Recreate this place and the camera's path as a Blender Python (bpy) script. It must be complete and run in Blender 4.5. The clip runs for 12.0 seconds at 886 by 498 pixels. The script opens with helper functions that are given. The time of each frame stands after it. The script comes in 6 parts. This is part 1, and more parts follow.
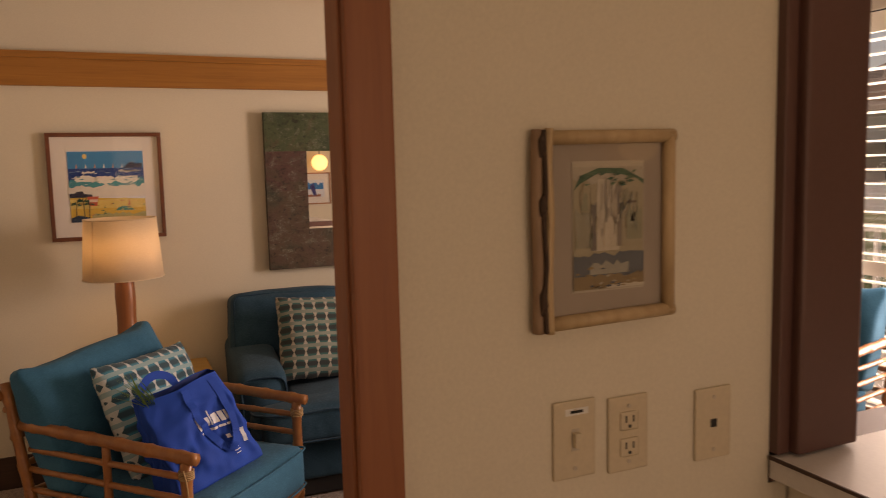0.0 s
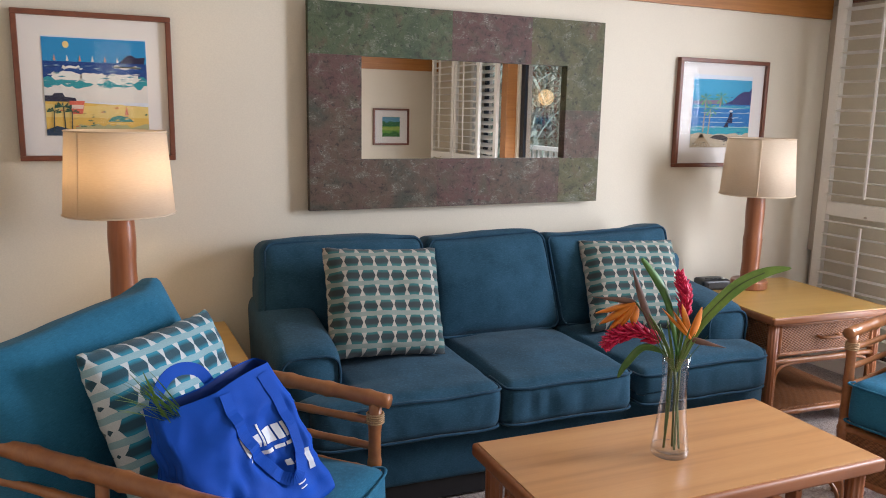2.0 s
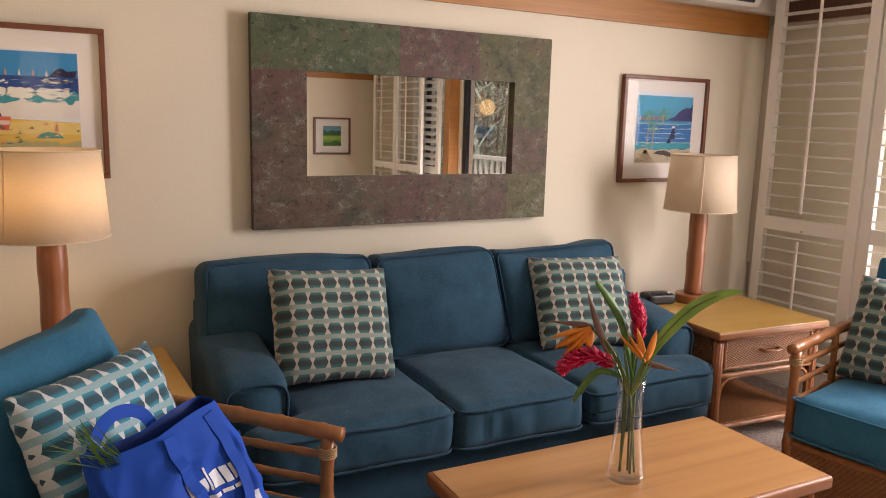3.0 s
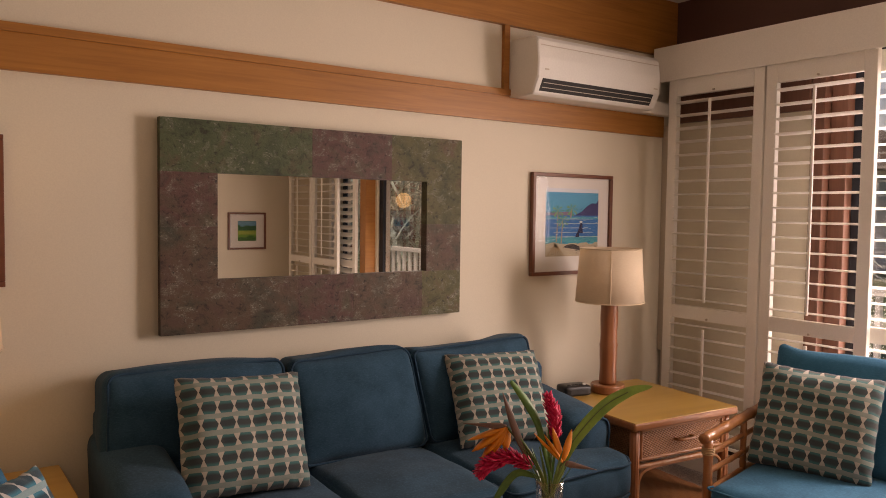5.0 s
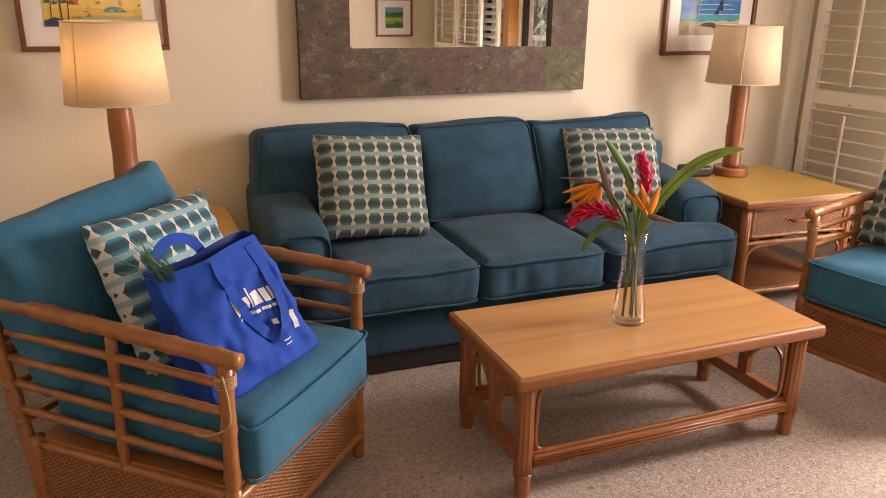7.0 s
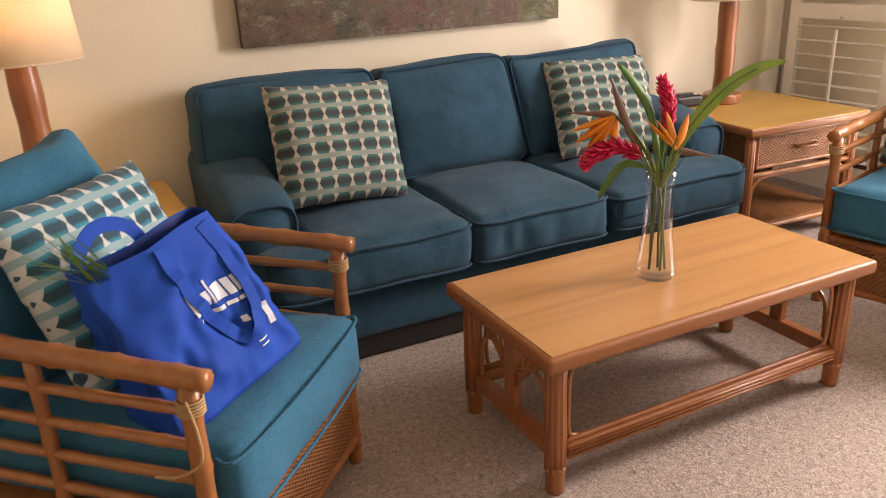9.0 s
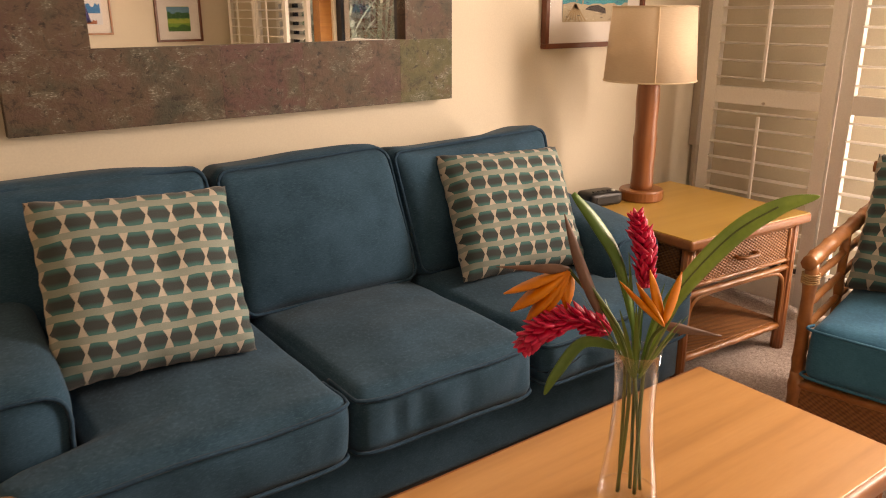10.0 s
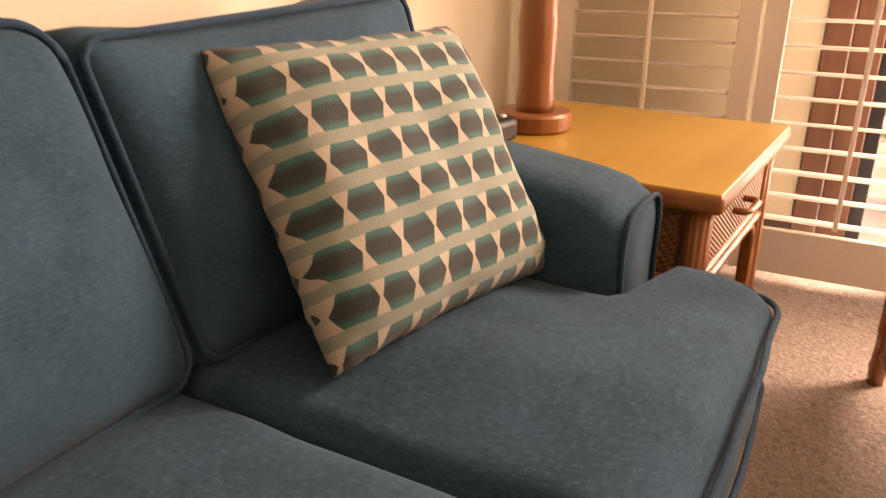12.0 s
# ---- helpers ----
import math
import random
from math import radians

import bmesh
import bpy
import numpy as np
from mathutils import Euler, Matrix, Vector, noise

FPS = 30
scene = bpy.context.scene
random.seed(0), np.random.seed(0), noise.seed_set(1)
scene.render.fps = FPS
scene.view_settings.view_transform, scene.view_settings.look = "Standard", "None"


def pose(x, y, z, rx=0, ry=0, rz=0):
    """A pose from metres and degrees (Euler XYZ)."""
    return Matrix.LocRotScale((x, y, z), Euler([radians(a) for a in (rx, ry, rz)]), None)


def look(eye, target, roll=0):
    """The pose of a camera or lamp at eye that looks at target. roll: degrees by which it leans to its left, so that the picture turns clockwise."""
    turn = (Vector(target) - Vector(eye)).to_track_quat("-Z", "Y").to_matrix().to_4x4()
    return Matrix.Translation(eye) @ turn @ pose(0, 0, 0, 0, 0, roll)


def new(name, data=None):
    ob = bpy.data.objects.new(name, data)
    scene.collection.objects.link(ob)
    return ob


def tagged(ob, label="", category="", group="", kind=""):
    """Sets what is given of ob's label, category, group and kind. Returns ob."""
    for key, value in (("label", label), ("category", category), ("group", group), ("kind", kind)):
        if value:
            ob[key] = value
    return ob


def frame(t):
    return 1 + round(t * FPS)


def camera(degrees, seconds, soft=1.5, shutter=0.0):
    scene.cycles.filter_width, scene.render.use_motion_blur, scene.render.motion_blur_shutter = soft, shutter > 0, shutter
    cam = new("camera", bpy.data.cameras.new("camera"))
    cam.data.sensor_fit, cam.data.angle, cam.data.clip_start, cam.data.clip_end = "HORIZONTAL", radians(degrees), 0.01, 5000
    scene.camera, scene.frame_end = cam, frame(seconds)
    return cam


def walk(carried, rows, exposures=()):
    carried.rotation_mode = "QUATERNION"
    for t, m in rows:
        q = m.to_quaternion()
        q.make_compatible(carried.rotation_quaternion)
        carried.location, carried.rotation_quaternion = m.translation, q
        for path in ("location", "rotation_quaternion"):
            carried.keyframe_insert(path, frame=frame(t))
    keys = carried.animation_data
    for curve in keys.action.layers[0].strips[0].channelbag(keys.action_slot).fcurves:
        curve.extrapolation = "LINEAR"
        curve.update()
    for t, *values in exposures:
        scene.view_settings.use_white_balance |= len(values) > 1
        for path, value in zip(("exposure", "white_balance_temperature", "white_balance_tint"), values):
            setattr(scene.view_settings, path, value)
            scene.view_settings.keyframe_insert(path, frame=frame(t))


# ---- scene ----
from mathutils.bvhtree import BVHTree
cam = camera(60.5, 12.0, soft=0.95, shutter=0.12)
PATH = [
    (0, (0.064, 0.347, 1.483), (0.851, 2.173, 1.27), -1.4),
    (0.3, (0.05, 0.58, 1.406), (0.686, 2.466, 1.214), 1.0),
    (0.5, (0.04, 0.721, 1.388), (0.655, 2.614, 1.187), 1.0),
    (1, (0.056, 0.976, 1.374), (0.665, 2.862, 1.107), 0.5),
    (1.5, (0.054, 1.217, 1.372), (0.751, 3.064, 1.054), 1.1),
    (2, (0.008, 1.366, 1.368), (0.836, 3.152, 1.015), 1.1),
    (2.5, (0.007, 1.409, 1.376), (0.923, 3.15, 1.012), 0.9),
    (3, (0.001, 1.44, 1.411), (0.971, 3.156, 1.076), 1.5),
    (3.5, (0.019, 1.441, 1.462), (1.044, 3.152, 1.318), 1.3),
    (5.5, (0.017, 1.42, 1.45), (1.196, 3.031, 1.343), 0.2),
    (6, (-0.003, 1.377, 1.44), (1.157, 2.987, 1.193), 0.3),
    (6.5, (0.026, 1.242, 1.373), (0.923, 2.965, 0.896), 0.2),
    (7, (0.041, 1.161, 1.362), (0.812, 2.9, 0.746), 0.7),
    (8.8, (0.051, 1.418, 1.249), (0.803, 3.127, 0.533), -1.9),
    (9, (0.085, 1.549, 1.251), (0.957, 3.197, 0.528), -2.8),
    (9.5, (0.28, 1.864, 1.27), (1.291, 3.472, 0.643), -1.4),
    (10, (0.484, 2.233, 1.263), (1.665, 3.732, 0.664), -0.2),
    (10.5, (0.73, 2.605, 1.209), (1.977, 4.074, 0.676), 0.4),
    (11, (0.897, 2.985, 1.175), (2.23, 4.378, 0.647), 1.2),
    (11.5, (1.112, 3.261, 1.109), (2.556, 4.537, 0.573), -1.1),
    (12, (1.257, 3.442, 0.937), (2.911, 4.292, 0.202), 0.2),
]
EXPOSURES = [(0, -0.86, 9900, 33), (0.5, 0.02, 6800, 16), (1, 0.14, 6000, 14), (1.5, 0.08, 5900, 13), (2, 0.0, 5900, 14), (2.5, -0.02, 6500, 18), (3.0, -0.20, 7200, 22), (3.5, -0.58, 7800, 28),
             (5.5, -0.80, 8800, 33), (6, -0.66, 9300, 33), (6.5, -0.28, 10000, 30), (7, 0.08, 8300, 26), (9, 0.24, 7900, 22), (9.5, -0.14, 10800, 27), (10, -0.04, 10000, 27), (10.5, -0.10, 11000, 31), (11, -0.02, 12000, 34), (11.5, 0.02, 12000, 36), (12, 0.42, 12200, 38)]
walk(cam, [(t, look(eye, target, roll)) for t, eye, target, roll in PATH], EXPOSURES)

# world, sun and lamps ------------------------------------------------------
world = bpy.data.worlds.new("sky")
scene.world = world
world.use_nodes = True
sky = world.node_tree.nodes.new("ShaderNodeTexSky")
sky.sky_type = 'NISHITA'
sky.sun_disc = False
sky.sun_elevation = radians(63)
sky.sun_rotation = radians(-37)
world.node_tree.links.new(sky.outputs[0], world.node_tree.nodes["Background"].inputs[0])
world.node_tree.nodes["Background"].inputs[1].default_value = 0.15

sun_data = bpy.data.lights.new("sun", 'SUN')
sun_data.energy, sun_data.angle, sun_data.color = 5.0, radians(0.6), (1.0, 0.95, 0.87)
sun = new("sun", sun_data)
sun.matrix_world = look((-0.5, 8, 20), (5.5, 0.0, 0.0))


def area(name, eye, target, sx, sy, watts, color):
    d = bpy.data.lights.new(name, 'AREA')
    d.shape, d.size, d.size_y, d.energy, d.color = 'RECTANGLE', sx, sy, watts, color
    ob = new(name, d)
    ob.matrix_world = look(eye, target)
    return ob


def bulb(name, at, watts, color, size):
    d = bpy.data.lights.new(name, 'POINT')
    d.energy, d.color, d.shadow_soft_size = watts, color, size
    ob = new(name, d)
    ob.location = at
    return ob


# daylight of the rear window, of the open door leaf and of the leaf behind the shutters
area("rear_window_light", (0.75, -1.10, 1.45), (0.75, 1.0, 1.35), 1.3, 1.1, 12, (1.0, 0.90, 0.76))
area("door_light", (3.955, 2.30, 1.18), (2.75, 2.36, 0.62), 0.62, 2.0, 185, (0.97, 0.98, 1.0))
area("shuttered_door_light", (3.955, 2.95, 1.18), (2.4, 2.75, 0.90), 0.70, 2.1, 55, (0.97, 0.98, 1.0))
bulb("table_lamp_bulb", (0.085, 4.06, 1.17), 2.8, (1.0, 0.74, 0.38), 0.075)


# materials -----------------------------------------------------------------
def shader(name, rough=0.6, metal=0.0, spec=0.5):
    m = bpy.data.materials.new(name)
    m.use_nodes = True
    b = m.node_tree.nodes["Principled BSDF"]
    b.inputs["Roughness"].default_value = rough
    b.inputs["Metallic"].default_value = metal
    b.inputs["Specular IOR Level"].default_value = spec
    return m, m.node_tree, b


def coords(nt, scale=(1, 1, 1), kind="Object", rot=(0, 0, 0)):
    tc = nt.nodes.new("ShaderNodeTexCoord")
    mp = nt.nodes.new("ShaderNodeMapping")
    mp.inputs["Scale"].default_value = scale
    mp.inputs["Rotation"].default_value = rot
    nt.links.new(tc.outputs[kind], mp.inputs[0])
    return mp.outputs[0]


def noise_tex(nt, vec, scale, detail=4.0, rough=0.55, distort=0.0):
    n = nt.nodes.new("ShaderNodeTexNoise")
    n.inputs["Scale"].default_value = scale
    n.inputs["Detail"].default_value = detail
    n.inputs["Roughness"].default_value = rough
    n.inputs["Distortion"].default_value = distort
    nt.links.new(vec, n.inputs["Vector"])
    return n.outputs[0]


def ramp(nt, fac, stops):
    r = nt.nodes.new("ShaderNodeValToRGB")
    while len(r.color_ramp.elements) < len(stops):
        r.color_ramp.elements.new(0.5)
    for e, (p, c) in zip(r.color_ramp.elements, stops):
        e.position, e.color = p, (*c, 1)
    nt.links.new(fac, r.inputs[0])
    return r.outputs[0]


def blend(nt, fac, a, b, mode='MIX'):
    x = nt.nodes.new("ShaderNodeMix")
    x.data_type, x.blend_type = 'RGBA', mode
    for value, socket in ((fac, x.inputs[0]), (a, x.inputs[6]), (b, x.inputs[7])):
        if isinstance(value, (int, float)):
            socket.default_value = value
        elif isinstance(value, tuple):
            socket.default_value = (*value, 1)
        else:
            nt.links.new(value, socket)
    return x.outputs[2]


def calc(nt, op, a, b=None, c=None):
    x = nt.nodes.new("ShaderNodeMath")
    x.operation = op
    for value, socket in zip((a, b, c), x.inputs):
        if value is None:
            continue
        if isinstance(value, (int, float)):
            socket.default_value = value
        else:
            nt.links.new(value, socket)
    return x.outputs[0]


def relief(nt, bsdf, height, strength, distance=0.002):
    b = nt.nodes.new("ShaderNodeBump")
    b.inputs["Strength"].default_value = strength
    b.inputs["Distance"].default_value = distance
    nt.links.new(height, b.inputs["Height"])
    nt.links.new(b.outputs[0], bsdf.inputs["Normal"])


def mottled(name, c1, c2, coarse, fine, rough=0.7, bump=0.3, dist=0.002, metal=0.0, spec=0.5, sheen=0.0, stretch=(1, 1, 1)):
    """Two scales of variation: slow stains between c1 and c2, and a fine grain."""
    m, nt, b = shader(name, rough, metal, spec)
    v = coords(nt, stretch)
    slow = noise_tex(nt, v, coarse, 5)
    grain = noise_tex(nt, v, fine, 3)
    col = ramp(nt, slow, [(0.3, c1), (0.7, c2)])
    dark = tuple(k * 0.72 for k in c1)
    col = blend(nt, calc(nt, 'MULTIPLY', calc(nt, 'SUBTRACT', 1.0, grain), 0.55), col, dark)
    nt.links.new(col, b.inputs["Base Color"])
    nt.links.new(calc(nt, 'MULTIPLY_ADD', slow, 0.18, rough - 0.09), b.inputs["Roughness"])
    if sheen:
        b.inputs["Sheen Weight"].default_value = sheen
        b.inputs["Sheen Roughness"].default_value = 0.5
    relief(nt, b, grain, bump, dist)
    return m


def timber(name, c1, c2, c3, stretch=(2, 30, 30), rough=0.4, bump=0.15, coat=0.0, pores=0.30):
    """Wood with its grain drawn out along one axis."""
    m, nt, b = shader(name, rough)
    v = coords(nt, stretch)
    grain = noise_tex(nt, v, 1.6, 6, 0.62, 0.6)
    fine = noise_tex(nt, v, 9.0, 3, 0.6)
    tone = noise_tex(nt, coords(nt), 1.7, 2)
    col = ramp(nt, grain, [(0.28, c1), (0.5, c2), (0.74, c3)])
    col = blend(nt, calc(nt, 'MULTIPLY', fine, pores), col, c1)
    col = blend(nt, calc(nt, 'MULTIPLY', tone, 0.35), col, c3)
    nt.links.new(col, b.inputs["Base Color"])
    nt.links.new(calc(nt, 'MULTIPLY_ADD', fine, 0.2, rough - 0.1), b.inputs["Roughness"])
    b.inputs["Coat Weight"].default_value = coat
    b.inputs["Coat Roughness"].default_value = 0.2
    relief(nt, b, fine, bump, 0.001)
    return m


def veneer(name, c1, c2, c3):
    """Varnished veneer: broad quiet bands of figure and a satin coat."""
    m, nt, b = shader(name, 0.34)
    figure = noise_tex(nt, coords(nt, (0.6, 14, 14)), 1.5, 3, 0.5)
    tone = noise_tex(nt, coords(nt), 2.2, 2, 0.5)
    fine = noise_tex(nt, coords(nt, (6, 40, 40)), 4.0, 2, 0.5)
    col = ramp(nt, figure, [(0.25, c1), (0.5, c2), (0.75, c3)])
    col = blend(nt, calc(nt, 'MULTIPLY', tone, 0.5), col, c2)
    col = blend(nt, calc(nt, 'MULTIPLY', fine, 0.34), col, c1)
    nt.links.new(col, b.inputs["Base Color"])
    nt.links.new(calc(nt, 'MULTIPLY_ADD', tone, 0.16, 0.26), b.inputs["Roughness"])
    b.inputs["Coat Weight"].default_value = 0.25
    b.inputs["Coat Roughness"].default_value = 0.25
    return m


def weave(name, c1, c2, pitch, rough=0.55):
    """Plaited cane: strands over and under, in diagonal steps."""
    m, nt, b = shader(name, rough)
    v = coords(nt)
    sep = nt.nodes.new("ShaderNodeSeparateXYZ")
    nt.links.new(v, sep.inputs[0])
    across = calc(nt, 'ADD', sep.outputs[0], sep.outputs[1])
    a = calc(nt, 'MULTIPLY', across, 6.2832 / pitch)
    h = calc(nt, 'MULTIPLY', sep.outputs[2], 6.2832 / pitch)
    w1 = calc(nt, 'SINE', calc(nt, 'ADD', a, calc(nt, 'MULTIPLY', h, 0.5)))
    w2 = calc(nt, 'SINE', calc(nt, 'MULTIPLY', h, 1.3))
    hgt = calc(nt, 'MULTIPLY_ADD', calc(nt, 'MULTIPLY', w1, w2), 0.5, 0.5)
    grain = noise_tex(nt, v, 60, 3)
    col = ramp(nt, calc(nt, 'MULTIPLY_ADD', grain, 0.5, calc(nt, 'MULTIPLY', hgt, 0.5)), [(0.25, c1), (0.7, c2)])
    nt.links.new(col, b.inputs["Base Color"])
    relief(nt, b, hgt, 0.9, 0.004)
    return m


def cloth(name, lo, mid, hi):
    """Plain woven upholstery: rubbed patches and a fine thread grain."""
    m, nt, b = shader(name, 0.9, spec=0.12)
    v = coords(nt)
    rub = noise_tex(nt, v, 9, 5, 0.6)
    warp = noise_tex(nt, coords(nt, (1, 1, 7)), 95, 3, 0.6)
    weft = noise_tex(nt, coords(nt, (5, 3, 1)), 170, 3, 0.6)
    thread = calc(nt, 'MULTIPLY_ADD', warp, 0.66, calc(nt, 'MULTIPLY', weft, 0.34))
    col = ramp(nt, rub, [(0.30, lo), (0.72, mid)])
    col = blend(nt, ramp(nt, thread, [(0.52, (0, 0, 0)), (0.66, (0.55, 0.55, 0.55))]), col, hi)
    col = blend(nt, ramp(nt, thread, [(0.34, (0.5, 0.5, 0.5)), (0.47, (0, 0, 0))]), col, tuple(k * 0.6 for k in lo))
    nt.links.new(col, b.inputs["Base Color"])
    b.inputs["Sheen Weight"].default_value = 0.07
    b.inputs["Sheen Roughness"].default_value = 0.5
    relief(nt, b, thread, 0.35, 0.0012)
    return m


def hexagon_cloth(name, cream, sage, teal, core):
    """Woven cushion cloth: rows of hexagons, one below the other, between plain stripes."""
    m, nt, b = shader(name, 0.85, spec=0.25)
    v = coords(nt)
    warp = noise_tex(nt, v, 14, 2)
    sep = nt.nodes.new("ShaderNodeSeparateXYZ")
    nt.links.new(v, sep.inputs[0])
    wob = calc(nt, 'MULTIPLY', calc(nt, 'SUBTRACT', warp, 0.5), 0.012)
    vy = calc(nt, 'DIVIDE', calc(nt, 'ADD', calc(nt, 'ADD', sep.outputs[1], wob), 1.0), 0.0560)
    f = calc(nt, 'FRACT', vy)
    vx = calc(nt, 'DIVIDE', calc(nt, 'ADD', calc(nt, 'ADD', sep.outputs[0], wob), 1.0), 0.0560)
    fu = calc(nt, 'ABSOLUTE', calc(nt, 'SUBTRACT', calc(nt, 'FRACT', vx), 0.5))
    g = calc(nt, 'ABSOLUTE', calc(nt, 'MULTIPLY_ADD', calc(nt, 'DIVIDE', f, 0.71), 2.0, -1.0))
    half = calc(nt, 'MULTIPLY_ADD', g, -0.150, 0.468)
    inhex = calc(nt, 'LESS_THAN', fu, half)
    band = calc(nt, 'SMOOTH_MAX', calc(nt, 'MULTIPLY_ADD', g, 2.4, -0.92), 0.0, 0.12)
    band = calc(nt, 'MINIMUM', band, 1.0)
    stripe = calc(nt, 'GREATER_THAN', f, 0.71)
    speck = noise_tex(nt, v, 420, 2)
    col = blend(nt, inhex, cream, blend(nt, band, core, teal))
    col = blend(nt, stripe, col, sage)
    col = blend(nt, calc(nt, 'MULTIPLY', speck, 0.35), col, (0.05, 0.06, 0.06))
    nt.links.new(col, b.inputs["Base Color"])
    b.inputs["Sheen Weight"].default_value = 0.15
    relief(nt, b, speck, 0.5, 0.0015)
    return m


def carpet(name, lo, mid, hi):
    """Short twisted pile: light and dark tufts over slow worn patches."""
    m, nt, b = shader(name, 0.95, spec=0.1)
    v = coords(nt)
    tuft = noise_tex(nt, v, 78, 5, 0.72, 1.3)
    fibre = noise_tex(nt, v, 420, 2)
    worn = noise_tex(nt, v, 2.2, 3)
    col = ramp(nt, tuft, [(0.30, lo), (0.47, mid), (0.68, hi)])
    col = blend(nt, calc(nt, 'MULTIPLY', fibre, 0.3), col, lo)
    col = blend(nt, calc(nt, 'MULTIPLY', worn, 0.25), col, mid)
    nt.links.new(col, b.inputs["Base Color"])
    b.inputs["Sheen Weight"].default_value = 0.1
    relief(nt, b, tuft, 1.0, 0.012)
    return m


WALL = mottled("wall_paint", (0.715, 0.645, 0.515), (0.75, 0.68, 0.55), 1.3, 180, 0.75, 0.12, 0.001)
CEILING = mottled("ceiling_paint", (0.78, 0.74, 0.66), (0.80, 0.76, 0.69), 1.0, 160, 0.8, 0.1, 0.001)
BEAM = timber("beam_wood", (0.25, 0.092, 0.018), (0.37, 0.146, 0.030), (0.46, 0.198, 0.045), (1.4, 34, 34), 0.42, 0.12)
JAMB = timber("jamb_wood", (0.11, 0.045, 0.028), (0.145, 0.060, 0.038), (0.18, 0.078, 0.048), (34, 34, 1.6), 0.5, 0.12)
POST = timber("post_wood", (0.20, 0.058, 0.022), (0.27, 0.085, 0.032), (0.32, 0.11, 0.042), (34, 34, 1.6), 0.5, 0.12)
DARKWOOD = timber("dark_wood", (0.035, 0.016, 0.011), (0.055, 0.026, 0.017), (0.08, 0.038, 0.024), (1.5, 30, 30), 0.5)
MAROON = mottled("maroon_paint", (0.105, 0.046, 0.036), (0.13, 0.058, 0.047), 1.5, 90, 0.45, 0.1, 0.001)
CARPET = carpet("carpet", (0.150, 0.112, 0.096), (0.48, 0.388, 0.340), (0.79, 0.69, 0.62))
SOFA_CLOTH = cloth("sofa_cloth", (0.0145, 0.049, 0.079), (0.028, 0.081, 0.131), (0.055, 0.129, 0.193))
PIPING = cloth("piping_cloth", (0.011, 0.038, 0.066), (0.021, 0.061, 0.106), (0.042, 0.098, 0.156))
AQUA_CLOTH = cloth("aqua_cloth", (0.018, 0.108, 0.190), (0.030, 0.150, 0.252), (0.052, 0.200, 0.318))
PATTERN = hexagon_cloth("hexagon_cloth", (0.52, 0.47, 0.40), (0.275, 0.325, 0.285), (0.034, 0.160, 0.160), (0.040, 0.052, 0.056))
# the same cloth with the window's bluish daylight painted into its colours
PATTERN_DAYLIT = hexagon_cloth("hexagon_cloth_daylit", (0.64, 0.68, 0.68), (0.30, 0.48, 0.53), (0.025, 0.26, 0.38), (0.024, 0.080, 0.115))
CANE = timber("rattan", (0.20, 0.065, 0.018), (0.31, 0.115, 0.034), (0.42, 0.17, 0.055), (12, 12, 12), 0.36, 0.2, 0.25)
CANE_TIE = mottled("raffia_tie", (0.42, 0.26, 0.12), (0.52, 0.34, 0.17), 40, 300, 0.6, 0.4)
WICKER = weave("wicker", (0.17, 0.060, 0.018), (0.31, 0.125, 0.042), 0.019)
TOPWOOD = veneer("table_top_wood", (0.310, 0.138, 0.046), (0.475, 0.238, 0.086), (0.530, 0.280, 0.108))
TOPWOOD_YELLOW = veneer("end_table_top_wood", (0.40, 0.228, 0.052), (0.465, 0.272, 0.066), (0.51, 0.305, 0.080))
LEGWOOD = timber("table_leg_wood", (0.21, 0.062, 0.02), (0.29, 0.096, 0.03), (0.36, 0.13, 0.042), (26, 26, 2.5), 0.36, 0.25, 0.2)
EDGEWOOD = timber("rim_wood", (0.22, 0.072, 0.021), (0.28, 0.098, 0.029), (0.34, 0.125, 0.038), (1.2, 22, 22), 0.50, 0.06, 0.08, 0.3)
LAMPWOOD = timber("lamp_wood", (0.18, 0.055, 0.020), (0.285, 0.098, 0.037), (0.36, 0.138, 0.053), (22, 22, 1.6), 0.35, 0.12, 0.3)
SHUTTER = mottled("shutter_paint", (0.85, 0.815, 0.75), (0.88, 0.845, 0.78), 2, 140, 0.5, 0.08, 0.001)
WHITE_PLASTIC = mottled("white_plastic", (0.74, 0.72, 0.67), (0.78, 0.76, 0.71), 2, 120, 0.4, 0.04, 0.0005)
IVORY_PLASTIC = mottled("ivory_plastic", (0.62, 0.52, 0.37), (0.66, 0.56, 0.41), 4, 120, 0.4, 0.04, 0.0005)
DUCT = mottled("duct_paint", (0.52, 0.45, 0.37), (0.57, 0.50, 0.41), 3, 90, 0.6, 0.08)
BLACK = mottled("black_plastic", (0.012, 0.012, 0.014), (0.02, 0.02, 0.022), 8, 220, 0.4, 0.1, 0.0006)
DARK_SLOT = mottled("dark_slot", (0.02, 0.019, 0.018), (0.028, 0.026, 0.025), 8, 120, 0.7, 0.1)
ALU = mottled("dark_aluminium", (0.014, 0.017, 0.024), (0.022, 0.026, 0.034), 4, 160, 0.42, 0.1, 0.0006, 0.3)
PICTURE_FRAME = timber("picture_frame_wood", (0.10, 0.026, 0.012), (0.15, 0.042, 0.018), (0.20, 0.062, 0.026), (14, 40, 14), 0.4, 0.1, 0.2)
MAT_BOARD = mottled("mat_board", (0.74, 0.70, 0.66), (0.77, 0.73, 0.69), 4, 260, 0.85, 0.08, 0.0006)
GREY_BOARD = mottled("grey_board", (0.34, 0.28, 0.225), (0.38, 0.31, 0.25), 4, 260, 0.85, 0.08, 0.0006)
